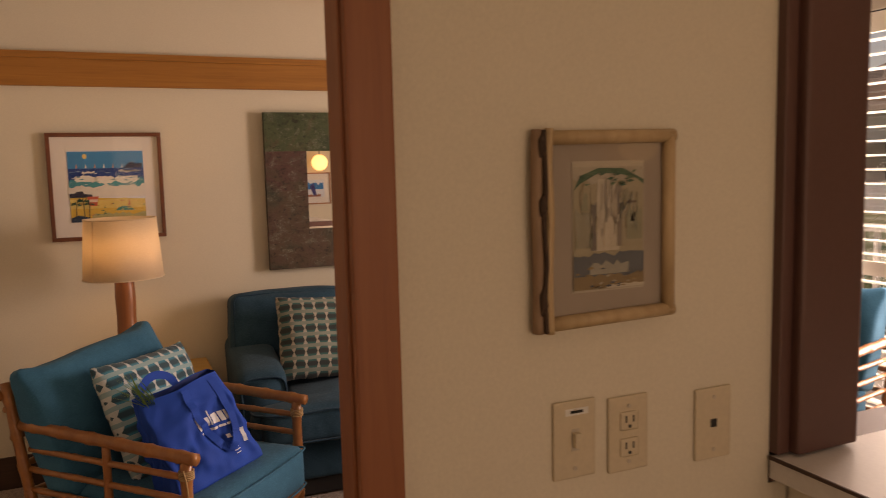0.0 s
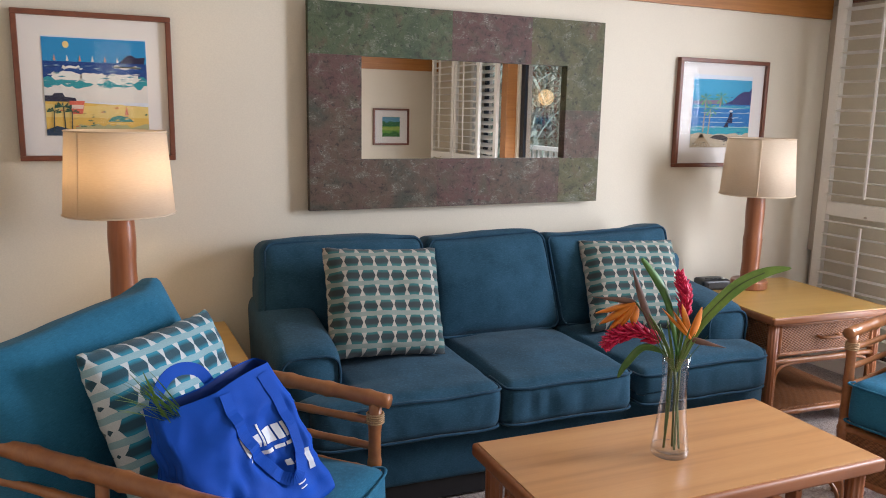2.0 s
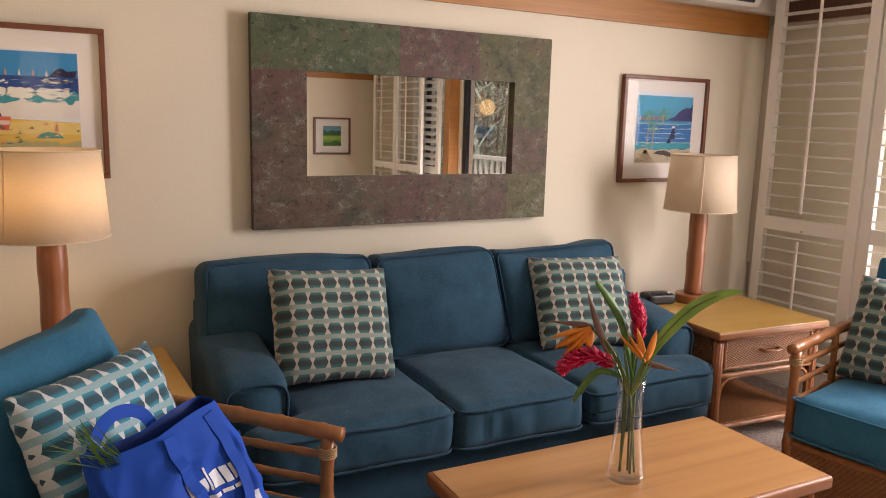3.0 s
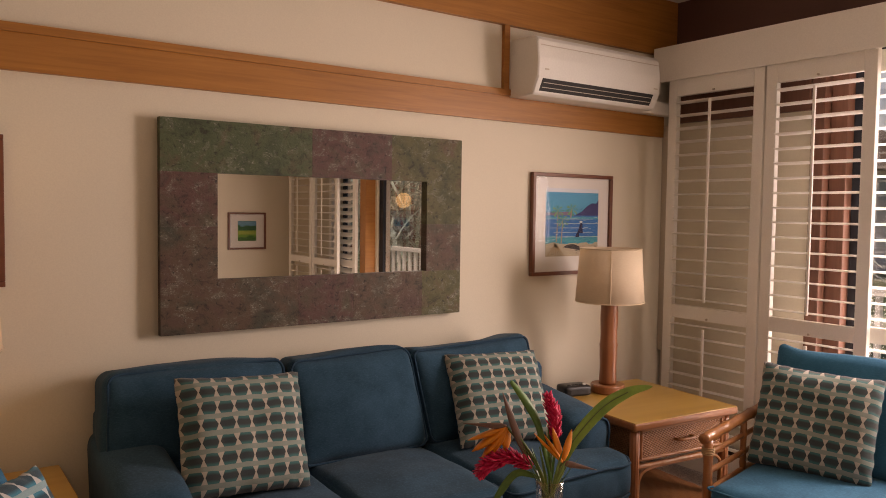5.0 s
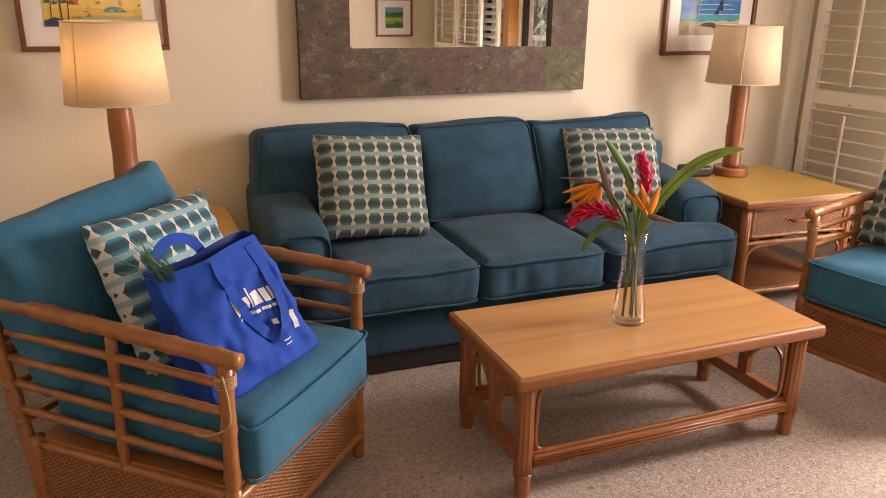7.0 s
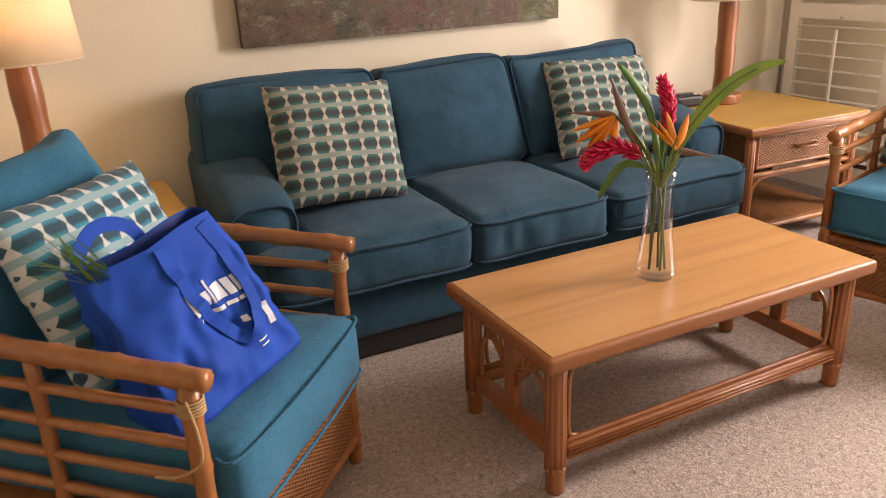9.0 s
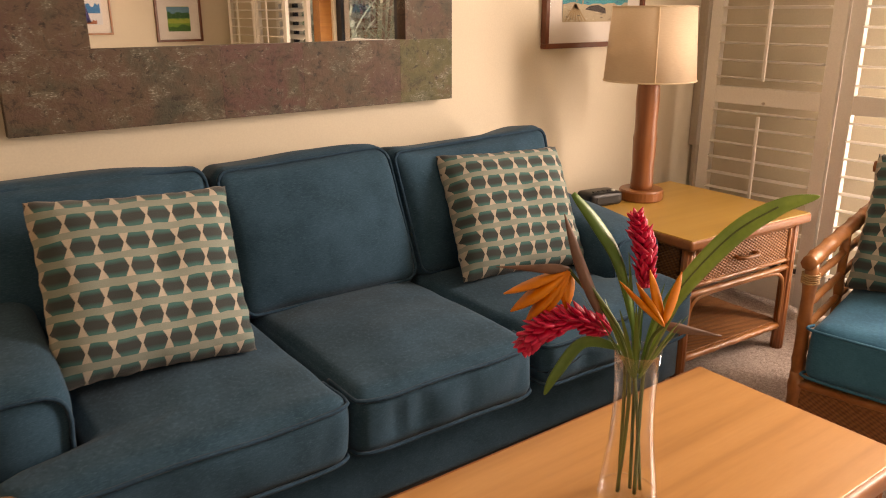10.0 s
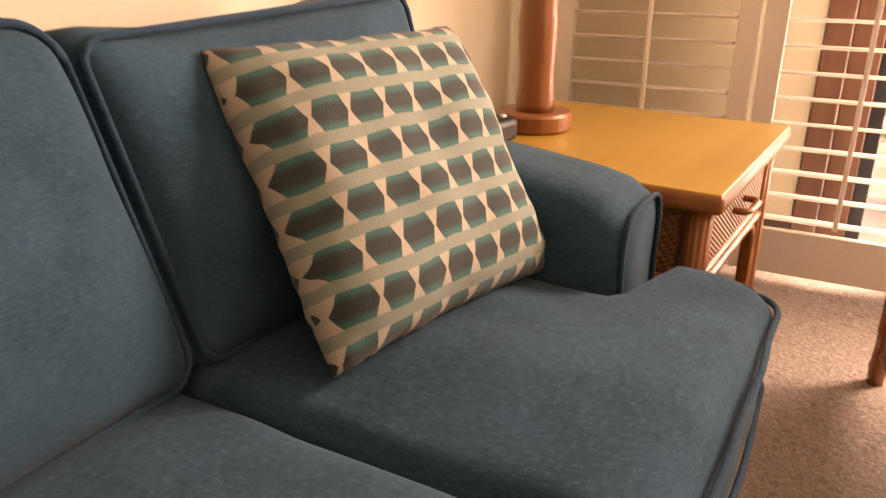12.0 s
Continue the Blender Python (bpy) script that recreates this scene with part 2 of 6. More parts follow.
BAMBOO = timber("pale_pole_wood", (0.34, 0.22, 0.11), (0.48, 0.335, 0.185), (0.58, 0.42, 0.25), (20, 20, 5), 0.5, 0.3)
OLD_POLE = timber("weathered_pole_wood", (0.15, 0.085, 0.055), (0.27, 0.165, 0.10), (0.38, 0.25, 0.155), (26, 26, 5), 0.6, 0.4)
BARK = mottled("bark_patch", (0.04, 0.022, 0.014), (0.09, 0.05, 0.03), 30, 200, 0.8, 0.6)
COUNTER = mottled("counter_laminate", (0.66, 0.62, 0.59), (0.70, 0.66, 0.63), 3, 150, 0.35, 0.05, 0.0006)
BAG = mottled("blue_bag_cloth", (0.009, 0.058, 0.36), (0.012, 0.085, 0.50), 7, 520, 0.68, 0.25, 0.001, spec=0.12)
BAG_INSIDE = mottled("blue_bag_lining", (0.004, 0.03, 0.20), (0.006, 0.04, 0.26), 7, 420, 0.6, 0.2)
WHITE_PRINT = mottled("white_print", (0.62, 0.66, 0.74), (0.70, 0.74, 0.80), 30, 200, 0.55, 0.05)
YELLOW_PRINT = mottled("yellow_print", (0.60, 0.40, 0.08), (0.68, 0.46, 0.10), 30, 200, 0.55, 0.05)
LEAF = mottled("leaf", (0.045, 0.13, 0.022), (0.11, 0.24, 0.035), 16, 120, 0.42, 0.2, 0.001)
LIGHT_LEAF = mottled("light_leaf", (0.13, 0.26, 0.04), (0.27, 0.43, 0.07), 12, 120, 0.4, 0.2, 0.001)
STEM = mottled("stem", (0.07, 0.115, 0.028), (0.13, 0.17, 0.05), 22, 160, 0.5, 0.2, 0.001)
SPATHE = mottled("brown_spathe", (0.13, 0.07, 0.055), (0.22, 0.12, 0.085), 26, 160, 0.5, 0.25, 0.001)
RED_PETAL = mottled("red_petal", (0.58, 0.010, 0.07), (0.74, 0.022, 0.11), 40, 220, 0.45, 0.2, 0.001)
ORANGE_PETAL = mottled("orange_petal", (0.72, 0.20, 0.008), (0.85, 0.29, 0.015), 30, 220, 0.45, 0.2, 0.001)
# shrub leaves, paled so that their colour carries the bright outdoor haze
HAZED_LEAF = mottled("hazed_leaf", (0.22, 0.31, 0.25), (0.36, 0.45, 0.39), 6, 60, 0.5, 0.2, 0.001)
GROUND = mottled("garden_ground", (0.05, 0.08, 0.025), (0.09, 0.12, 0.045), 2, 60, 0.9, 0.5, 0.01)
PAVING = mottled("porch_floor", (0.38, 0.36, 0.33), (0.46, 0.44, 0.40), 3, 80, 0.8, 0.3)
STUCCO = mottled("far_wall", (0.42, 0.44, 0.47), (0.48, 0.50, 0.53), 1, 40, 0.85, 0.3)
ROOF = mottled("far_roof", (0.09, 0.075, 0.065), (0.14, 0.115, 0.10), 2, 30, 0.9, 0.4)


def slate(name, c1, c2, c3):
    """Patinated tile: cloudy colours, pale scratches and flecks, dark pits."""
    m, nt, b = shader(name, 0.6, 0.0, 0.25)
    v = coords(nt)
    cloud = noise_tex(nt, v, 6.5, 7, 0.66, 0.6)
    pits = noise_tex(nt, v, 42, 6, 0.7, 0.4)
    crust = noise_tex(nt, coords(nt, (1, 1, 1.4)), 15, 8, 0.76, 0.5)
    fleck = noise_tex(nt, coords(nt, (1, 1, 2.0)), 120, 4, 0.7)
    col = ramp(nt, cloud, [(0.30, c1), (0.5, c2), (0.68, c3)])
    col = blend(nt, ramp(nt, crust, [(0.53, (0, 0, 0)), (0.60, (0.45, 0.45, 0.45)), (0.66, (0.1, 0.1, 0.1))]), col, (0.15, 0.15, 0.11))
    col = blend(nt, ramp(nt, crust, [(0.34, (0.75, 0.75, 0.75)), (0.45, (0, 0, 0))]), col, (0.022, 0.019, 0.014))
    col = blend(nt, ramp(nt, pits, [(0.34, (0.85, 0.85, 0.85)), (0.44, (0, 0, 0))]), col, (0.016, 0.014, 0.011))
    col = blend(nt, ramp(nt, calc(nt, 'MULTIPLY', fleck, crust), [(0.32, (0, 0, 0)), (0.40, (0.75, 0.75, 0.75))]), col, (0.32, 0.31, 0.26))
    nt.links.new(col, b.inputs["Base Color"])
    nt.links.new(calc(nt, 'MULTIPLY_ADD', pits, 0.4, 0.38), b.inputs["Roughness"])
    relief(nt, b, calc(nt, 'ADD', pits, crust), 0.5, 0.004)
    return m


SLATE_GREEN = slate("slate_green", (0.040, 0.058, 0.032), (0.070, 0.092, 0.046), (0.112, 0.066, 0.046))
SLATE_MAROON = slate("slate_maroon", (0.060, 0.060, 0.044), (0.104, 0.052, 0.046), (0.084, 0.070, 0.046))
SLATE_OLIVE = slate("slate_olive", (0.052, 0.058, 0.028), (0.098, 0.092, 0.042), (0.106, 0.062, 0.044))
SLATE_BROWN = slate("slate_brown", (0.050, 0.054, 0.040), (0.100, 0.066, 0.046), (0.092, 0.050, 0.044))


def thin_pane(name, low=0.03, rise=0.5):
    """Window glass as a clear sheet with a faint gloss."""
    m = bpy.data.materials.new(name)
    m.use_nodes = True
    nt = m.node_tree
    nt.nodes.remove(nt.nodes["Principled BSDF"])
    clear = nt.nodes.new("ShaderNodeBsdfTransparent")
    gloss = nt.nodes.new("ShaderNodeBsdfGlossy")
    gloss.inputs["Roughness"].default_value = 0.02
    lw = nt.nodes.new("ShaderNodeLayerWeight")
    fac = calc(nt, 'MULTIPLY_ADD', calc(nt, 'POWER', lw.outputs["Facing"], 3.5), rise, low)
    mix = nt.nodes.new("ShaderNodeMixShader")
    nt.links.new(fac, mix.inputs[0])
    nt.links.new(clear.outputs[0], mix.inputs[1])
    nt.links.new(gloss.outputs[0], mix.inputs[2])
    nt.links.new(mix.outputs[0], nt.nodes["Material Output"].inputs[0])
    return m


VASE_GLASS = thin_pane("vase_glass", 0.035, 0.85)
PRINT_GLASS = thin_pane("picture_glass", 0.010, 0.25)
PANE = thin_pane("window_glass", 0.11, 0.6)
MIRROR, _nt, _b = shader("mirror_glass", 0.01, 1.0)
_b.inputs["Base Color"].default_value = (0.90, 0.90, 0.87, 1)


def lampshade(name):
    m, nt, b = shader(name, 0.85, spec=0.2)
    n = noise_tex(nt, coords(nt, (1, 1, 8)), 70, 3)
    col = ramp(nt, n, [(0.3, (0.84, 0.71, 0.55)), (0.7, (0.90, 0.78, 0.62))])
    nt.links.new(col, b.inputs["Base Color"])
    relief(nt, b, n, 0.2, 0.0008)
    tr = nt.nodes.new("ShaderNodeBsdfTranslucent")
    nt.links.new(col, tr.inputs[0])
    mix = nt.nodes.new("ShaderNodeMixShader")
    mix.inputs[0].default_value = 0.45
    nt.links.new(b.outputs[0], mix.inputs[1])
    nt.links.new(tr.outputs[0], mix.inputs[2])
    nt.links.new(mix.outputs[0], nt.nodes["Material Output"].inputs[0])
    return m


SHADE = lampshade("shade_linen")
GLOBE, _nt, _b = shader("globe_glass", 0.4)
_b.inputs["Base Color"].default_value = (0.9, 0.75, 0.5, 1)
_b.inputs["Emission Color"].default_value = (1.0, 0.62, 0.26, 1)
_b.inputs["Emission Strength"].default_value = 3.0


def paint(name, c, k=0.12):
    lo = tuple(x * (1 - k) for x in c)
    return mottled(name, lo, c, 45, 260, 0.8, 0.08, 0.0006)


# mesh builders -------------------------------------------------------------
def mesh_of(name, bm, mat, smooth=False):
    me = bpy.data.meshes.new(name)
    bm.normal_update()
    bm.to_mesh(me)
    bm.free()
    me.materials.append(mat)
    if smooth:
        for p in me.polygons:
            p.use_smooth = True
    return me


def thing(name, label, category, m=None, group="", kind=""):
    ob = new(name)
    ob.empty_display_size = 0.1
    ob.matrix_basis = m if m is not None else Matrix()
    return tagged(ob, label, category, group, kind)


def part(name, bm, mat, parent, label="", m=None, smooth=False):
    me = bm if isinstance(bm, bpy.types.Mesh) else mesh_of(name, bm, mat, smooth)
    ob = new(name, me)
    ob.parent = parent
    if m is not None:
        ob.matrix_basis = m
    return tagged(ob, label)


def single(name, bm, mat, label, category, m=None, kind="", group="", smooth=False):
    ob = new(name, mesh_of(name, bm, mat, smooth))
    if m is not None:
        ob.matrix_basis = m
    return tagged(ob, label, category, group, kind)


def box(x0, x1, y0, y1, z0, z1, bevel=0.0, bm=None, seg=2):
    b = bmesh.new()
    bmesh.ops.create_cube(b, size=1)
    for v in b.verts:
        v.co = ((x0 + x1) / 2 + v.co.x * (x1 - x0), (y0 + y1) / 2 + v.co.y * (y1 - y0), (z0 + z1) / 2 + v.co.z * (z1 - z0))
    if bevel:
        bmesh.ops.bevel(b, geom=list(b.edges), offset=bevel, segments=seg, profile=0.6, affect='EDGES')
    if bm is None:
        return b
    return joined(bm, b)


def joined(bm, other):
    me = bpy.data.meshes.new("tmp")
    other.to_mesh(me)
    other.free()
    bm.from_mesh(me)
    bpy.data.meshes.remove(me)
    return bm


def tube(points, radius, seg=8, bm=None, caps=True, flat=1.0):
    """A sweep of circles along points; radius is a number or one per point."""
    b = bmesh.new() if bm is None else bm
    pts = [Vector(p) for p in points]
    rad = radius if isinstance(radius, (list, tuple)) else [radius] * len(pts)
    up = None
    rings = []
    for i, p in enumerate(pts):
        d = (pts[min(i + 1, len(pts) - 1)] - pts[max(i - 1, 0)]).normalized()
        if up is None:
            up = Vector((0, 0, 1)) if abs(d.z) < 0.9 else Vector((0, 1, 0))
        side = d.cross(up).normalized()
        up = side.cross(d).normalized()
        ring = []
        for k in range(seg):
            a = 2 * math.pi * k / seg
            ring.append(b.verts.new(p + side * (math.cos(a) * rad[i]) + up * (math.sin(a) * rad[i] * flat)))
        rings.append(ring)
    for r0, r1 in zip(rings, rings[1:]):
        for k in range(seg):
            b.faces.new((r0[k], r0[(k + 1) % seg], r1[(k + 1) % seg], r1[k]))
    if caps:
        b.faces.new(list(reversed(rings[0])))
        b.faces.new(rings[-1])
    return b


def loop_tube(points, radius, seg=6):
    """A closed sweep."""
    b = bmesh.new()
    pts = [Vector(p) for p in points]
    n = len(pts)
    up = Vector((0, 0, 1))
    rings = []
    for i, p in enumerate(pts):
        d = (pts[(i + 1) % n] - pts[i - 1]).normalized()
        ref = up if abs(d.dot(up)) < 0.95 else Vector((0, 1, 0))
        side = d.cross(ref).normalized()
        u2 = side.cross(d).normalized()
        rings.append([b.verts.new(p + side * (math.cos(6.2832 * k / seg) * radius) + u2 * (math.sin(6.2832 * k / seg) * radius)) for k in range(seg)])
    for i in range(n):
        r0, r1 = rings[i], rings[(i + 1) % n]
        for k in range(seg):
            b.faces.new((r0[k], r0[(k + 1) % seg], r1[(k + 1) % seg], r1[k]))
    return b


def cane(p0, p1, r, seg=8, pitch=0.13, bm=None):
    """A straight rattan pole with slightly swollen joints."""
    p0, p1 = Vector(p0), Vector(p1)
    length = (p1 - p0).length
    n = max(2, int(length / pitch) + 1)
    pts, rad = [], []
    for i in range(n):
        t = (i + 0.5) / n
        for dt, k in ((-0.35 / n, 0.94), (-0.015 / length, 1.0), (0.0, 1.13), (0.015 / length, 1.0)):
            pts.append(p0.lerp(p1, min(max(t + dt, 0), 1)))
            rad.append(r * k)
    pts = [p0] + pts + [p1]
    rad = [r * 0.97] + rad + [r * 0.97]
    return tube(pts, rad, seg, bm)


def smooth_path(points, n=6):
    """A rounded path through points."""
    P = [Vector(p) for p in points]
    out = []
    for i in range(len(P) - 1):
        a, b, c, d = P[max(i - 1, 0)], P[i], P[i + 1], P[min(i + 2, len(P) - 1)]
        for k in range(n):
            t = k / n
            out.append(0.5 * ((2 * b) + (c - a) * t + (2 * a - 5 * b + 4 * c - d) * t * t + (3 * b - a - 3 * c + d) * t ** 3))
    out.append(P[-1])
    return out


def lathe(profile, seg=32, close=True):
    b = bmesh.new()
    rings = []
    for r, z in profile:
        rings.append([b.verts.new((r * math.cos(6.28318 * k / seg), r * math.sin(6.28318 * k / seg), z)) for k in range(seg)])
    for r0, r1 in zip(rings, rings[1:]):
        for k in range(seg):
            b.faces.new((r0[k], r0[(k + 1) % seg], r1[(k + 1) % seg], r1[k]))
    if close:
        b.faces.new(list(reversed(rings[0])))
        b.faces.new(rings[-1])
    return b


def soft_box(x0, x1, y0, y1, z0, z1, r, bulge=(0, 0, 0), wrinkle=0.004, n=14, seed=0.0, freq=9.0):
    """A stuffed box: rounded edges, swollen faces and a few creases."""
    b = bmesh.new()
    bmesh.ops.create_cube(b, size=2)
    bmesh.ops.subdivide_edges(b, edges=list(b.edges), cuts=n, use_grid_fill=True)
    half = Vector(((x1 - x0) / 2, (y1 - y0) / 2, (z1 - z0) / 2))
    mid = Vector(((x1 + x0) / 2, (y1 + y0) / 2, (z1 + z0) / 2))
    for v in b.verts:
        q = [math.sin(c * math.pi / 2) * 0.5 + c * 0.5 for c in v.co]
        p = Vector((q[0] * half.x, q[1] * half.y, q[2] * half.z))
        inner = Vector([max(-(h - r), min(h - r, c)) for c, h in zip(p, half)])
        d = p - inner
        if d.length > 1e-6:
            p = inner + d.normalized() * r
        u = [1 - c * c for c in q]
        out = Vector((math.copysign(1, q[0]) * bulge[0] * u[1] * u[2] * abs(q[0]), math.copysign(1, q[1]) * bulge[1] * u[0] * u[2] * abs(q[1]), math.copysign(1, q[2]) * bulge[2] * u[0] * u[1] * abs(q[2])))
        w = noise.noise_vector((p + mid) * freq + Vector((seed, seed * 1.7, 0))) * wrinkle
        v.co = mid + p + out + w
    return b


def rim(x0, x1, z0, z1, y, r, n=5, axis="y"):
    """A rounded rectangle of points in a plane, for piping."""
    pts = []
    for cx, cz, a0 in ((x1 - r, z1 - r, 0), (x0 + r, z1 - r, 90), (x0 + r, z0 + r, 180), (x1 - r, z0 + r, 270)):
        for k in range(n + 1):
            a = radians(a0 + 90 * k / n)
            u, w = cx + r * math.cos(a), cz + r * math.sin(a)
            pts.append((u, y, w) if axis == "y" else (u, w, y))
    return pts


def pillow_mesh(w, h, t, n=40, seed=1.0):
    """A square scatter cushion with drawn-in sides and pointed corners, in its xy plane."""
    b = bmesh.new()
    for side in (1, -1):
        grid = []
        for j in range(n + 1):
            row = []
            for i in range(n + 1):
                u, v = 2 * i / n - 1, 2 * j / n - 1
                u, v = math.sin(u * math.pi / 2) * 0.35 + u * 0.65, math.sin(v * math.pi / 2) * 0.35 + v * 0.65
                x = w / 2 * u * (1 - 0.045 * (1 - v * v))
                y = h / 2 * v * (1 - 0.045 * (1 - u * u))
                z = side * t / 2 * max(0.0, (1 - u ** 4) * (1 - v ** 4)) ** 0.55
                k = noise.noise(Vector((x * 11, y * 11, seed + side))) * 0.010 * (1 - max(abs(u), abs(v)) ** 6)
                edge = max(abs(u), abs(v)) ** 5
                pucker = noise.noise(Vector((x * 34, y * 34, seed * 3))) * edge
                z += side * 0.007 * noise.noise(Vector((x * 40, y * 40, seed * 5 + side))) * edge * (1 - max(abs(u), abs(v)) ** 30)
                x, y = x * (1 + 0.022 * pucker), y * (1 + 0.022 * pucker)
                row.append(b.verts.new((x, y, z + k)))
            grid.append(row)
        for j in range(n):
            for i in range(n):
                f = (grid[j][i], grid[j][i + 1], grid[j + 1][i + 1], grid[j + 1][i])
                b.faces.new(f if side > 0 else tuple(reversed(f)))
    bmesh.ops.remove_doubles(b, verts=list(b.verts), dist=0.0005)
    return b


def plane_at(centre, across, upward):
    """A pose with x along across and y along upward."""
    x = Vector(across).normalized()
    z = x.cross(Vector(upward)).normalized()
    y = z.cross(x)
    return Matrix.Translation(centre) @ Matrix((x, y, z)).transposed().to_4x4()


def sheet(points, depth=0.0008, bm=None):
    """A thin flat shape in the xz plane, facing -y, its front at -depth."""
    b = bmesh.new() if bm is None else bm
    front = [b.verts.new((x, -depth, z)) for x, z in points]
    back = [b.verts.new((x, 0, z)) for x, z in points]
    b.faces.new(front)
    b.faces.new(list(reversed(back)))
    for k in range(len(points)):
        b.faces.new((front[k], back[k], back[(k + 1) % len(points)], front[(k + 1) % len(points)]))
    bmesh.ops.recalc_face_normals(b, faces=list(b.faces))
    return b


def disc(x, z, rx, rz, n=18):
    return [(x + rx * math.cos(6.2832 * k / n), z + rz * math.sin(6.2832 * k / n)) for k in range(n)]


# structure -----------------------------------------------------------------
XW, XE, YS, YN, H = -1.70, 3.84, -1.12, 4.41, 2.71


def slab(name, pieces, mat, label, category):
    b = bmesh.new()
    for p in pieces:
        box(*p, bm=b)
    return single(name, b, mat, label, category, kind="structure")


slab("floor", [(XW - 0.15, XE + 0.15, YS - 0.15, YN + 0.15, -0.12, 0.0)], CARPET, "beige short-pile fitted carpet", "carpet")
slab("ceiling", [(XW - 0.15, XE + 0.15, YS - 0.15, YN + 0.15, H, H + 0.12)], CEILING, "off-white painted ceiling", "ceiling")
slab("wall_north", [(XW - 0.15, XE + 0.15, YN, YN + 0.15, 0, H)], WALL, "cream painted wall behind the sofa", "wall")
slab("wall_west", [(XW - 0.15, XW, YS - 0.15, YN, 0, H)], WALL, "plain cream painted wall", "wall")
# rear wall with a window opening
slab("wall_south", [(XW, 0.05, YS - 0.15, YS, 0, H), (1.50, XE + 0.15, YS - 0.15, YS, 0, H), (0.05, 1.50, YS - 0.15, YS, 0, 0.85), (0.05, 1.50, YS - 0.15, YS, 2.05, H)], WALL, "cream painted rear wall with a window", "wall")
# east wall with a window and the glass door
slab("wall_east", [(XE, XE + 0.15, 3.502, YN, 0, H), (3.765, XE, 3.502, 4.32, 0, 2.36), (XE, XE + 0.15, YS, 0.0, 0, H), (XE, XE + 0.15, 0.62, 0.82, 0, H), (XE, XE + 0.15, 0.0, 0.62, 0, 0.5), (XE, XE + 0.15, 0.0, 3.502, 2.28, H), (XE, XE + 0.15, 0.0, 0.62, 2.2, 2.28)], WALL, "cream painted wall with glass doors", "wall")
# partition between kitchen and living room
slab("wall_partition", [(0.342, 1.02, 1.24, 1.285, 0, H), (1.02, 1.98, 1.24, 1.285, 0, 0.955)], WALL, "cream painted partition with a serving opening", "wall")
slab("beam_lower", [(XW, 3.72, YN - 0.022, YN, 1.908, 2.062)], BEAM, "orange-stained timber rail along the wall", "beam")
slab("beam_lip", [(XW, 3.72, YN - 0.034, YN - 0.0225, 2.036, 2.066)], BEAM, "narrow timber bead along the top of the wall rail", "trim")
slab("beam_upper", [(XW, XE, YN - 0.03, YN, 2.385, H)], BEAM, "orange-stained timber beam under the ceiling", "beam")
slab("beam_post", [(2.480, 2.512, YN - 0.024, YN, 2.062, 2.385)], BEAM, "short upright timber strip beside the air conditioner", "trim")
slab("beam_east", [(XE - 0.03, XE, YS, YN - 0.03, 2.402, H)], MAROON, "dark timber beam above the shutters", "beam")
slab("beam_south", [(XW, XE, YS, YS + 0.022, 1.85, 2.02)], BEAM, "orange-stained timber rail on the rear wall", "beam")
slab("baseboard_north", [(XW, 3.80, YN - 0.014, YN, 0, 0.155)], DARKWOOD, "dark brown timber skirting board", "baseboard")
slab("baseboard_west", [(XW, XW + 0.014, YS, YN - 0.014, 0, 0.155)], DARKWOOD, "dark brown timber skirting board", "baseboard")
slab("baseboard_east", [(3.751, 3.7645, 3.505, 4.31, 0, 0.155)], DARKWOOD, "dark brown timber skirting board", "baseboard")

# post at the end of the partition: end board, reveal and face board
trim = thing("trim_post", "reddish-brown timber casing at the end of the partition", "trim", kind="structure")
part("end_board", box(0.318, 0.342, 1.236, 1.287, 0, 2.70, 0.002), POST, trim)
part("face_board", box(0.322, 0.380, 1.218, 1.236, 0, 2.70, 0.003), POST, trim)
part("rear_board", box(0.320, 0.388, 1.287, 1.300, 0, 2.70, 0.003), POST, trim)
trim2 = thing("trim_column", "maroon painted column on the counter", "column", kind="structure")
part("face_strip", box(1.020, 1.046, 1.222, 1.300, 1.008, 2.70, 0.003), MAROON, trim2)
part("column", box(1.046, 1.182, 1.205, 1.305, 1.008, 2.70, 0.006), MAROON, trim2)
counter = thing("counter", "white laminate serving counter with a dark edge line", "counter", kind="structure")
part("worktop", box(1.016, 1.98, 0.62, 1.235, 0.966, 1.004, 0.003), COUNTER, counter)
part("edge_line", box(1.013, 1.016, 0.62, 1.235, 0.999, 1.005), DARKWOOD, counter)
part("sill", box(1.022, 1.98, 1.237, 1.33, 0.957, 1.0005, 0.002), MAROON, counter)
part("cabinet", box(1.06, 1.95, 0.66, 1.235, 0.0, 0.964), WALL, counter)

# openings of the east wall -----------------------------------------------------
door = thing("door_1", "dark aluminium sliding glass doors to the porch", "door", kind="structure")
part("jamb", box(3.745, XE + 0.11, 3.431, 3.499, 0, 2.275, 0.004), JAMB, door, "reddish-brown timber jamb")
part("jamb", box(3.800, XE + 0.11, 3.345, 3.428, 0, 2.275, 0.004), JAMB, door, "reddish-brown timber jamb")
part("header", box(3.730, 3.763, 3.502, 4.31, 1.985, 2.36, 0.003), JAMB, door, "reddish-brown timber header")
part("post", box(XE - 0.11, XE + 0.10, 0.672, 0.785, 0, 2.20, 0.004), BEAM, door, "orange timber post")


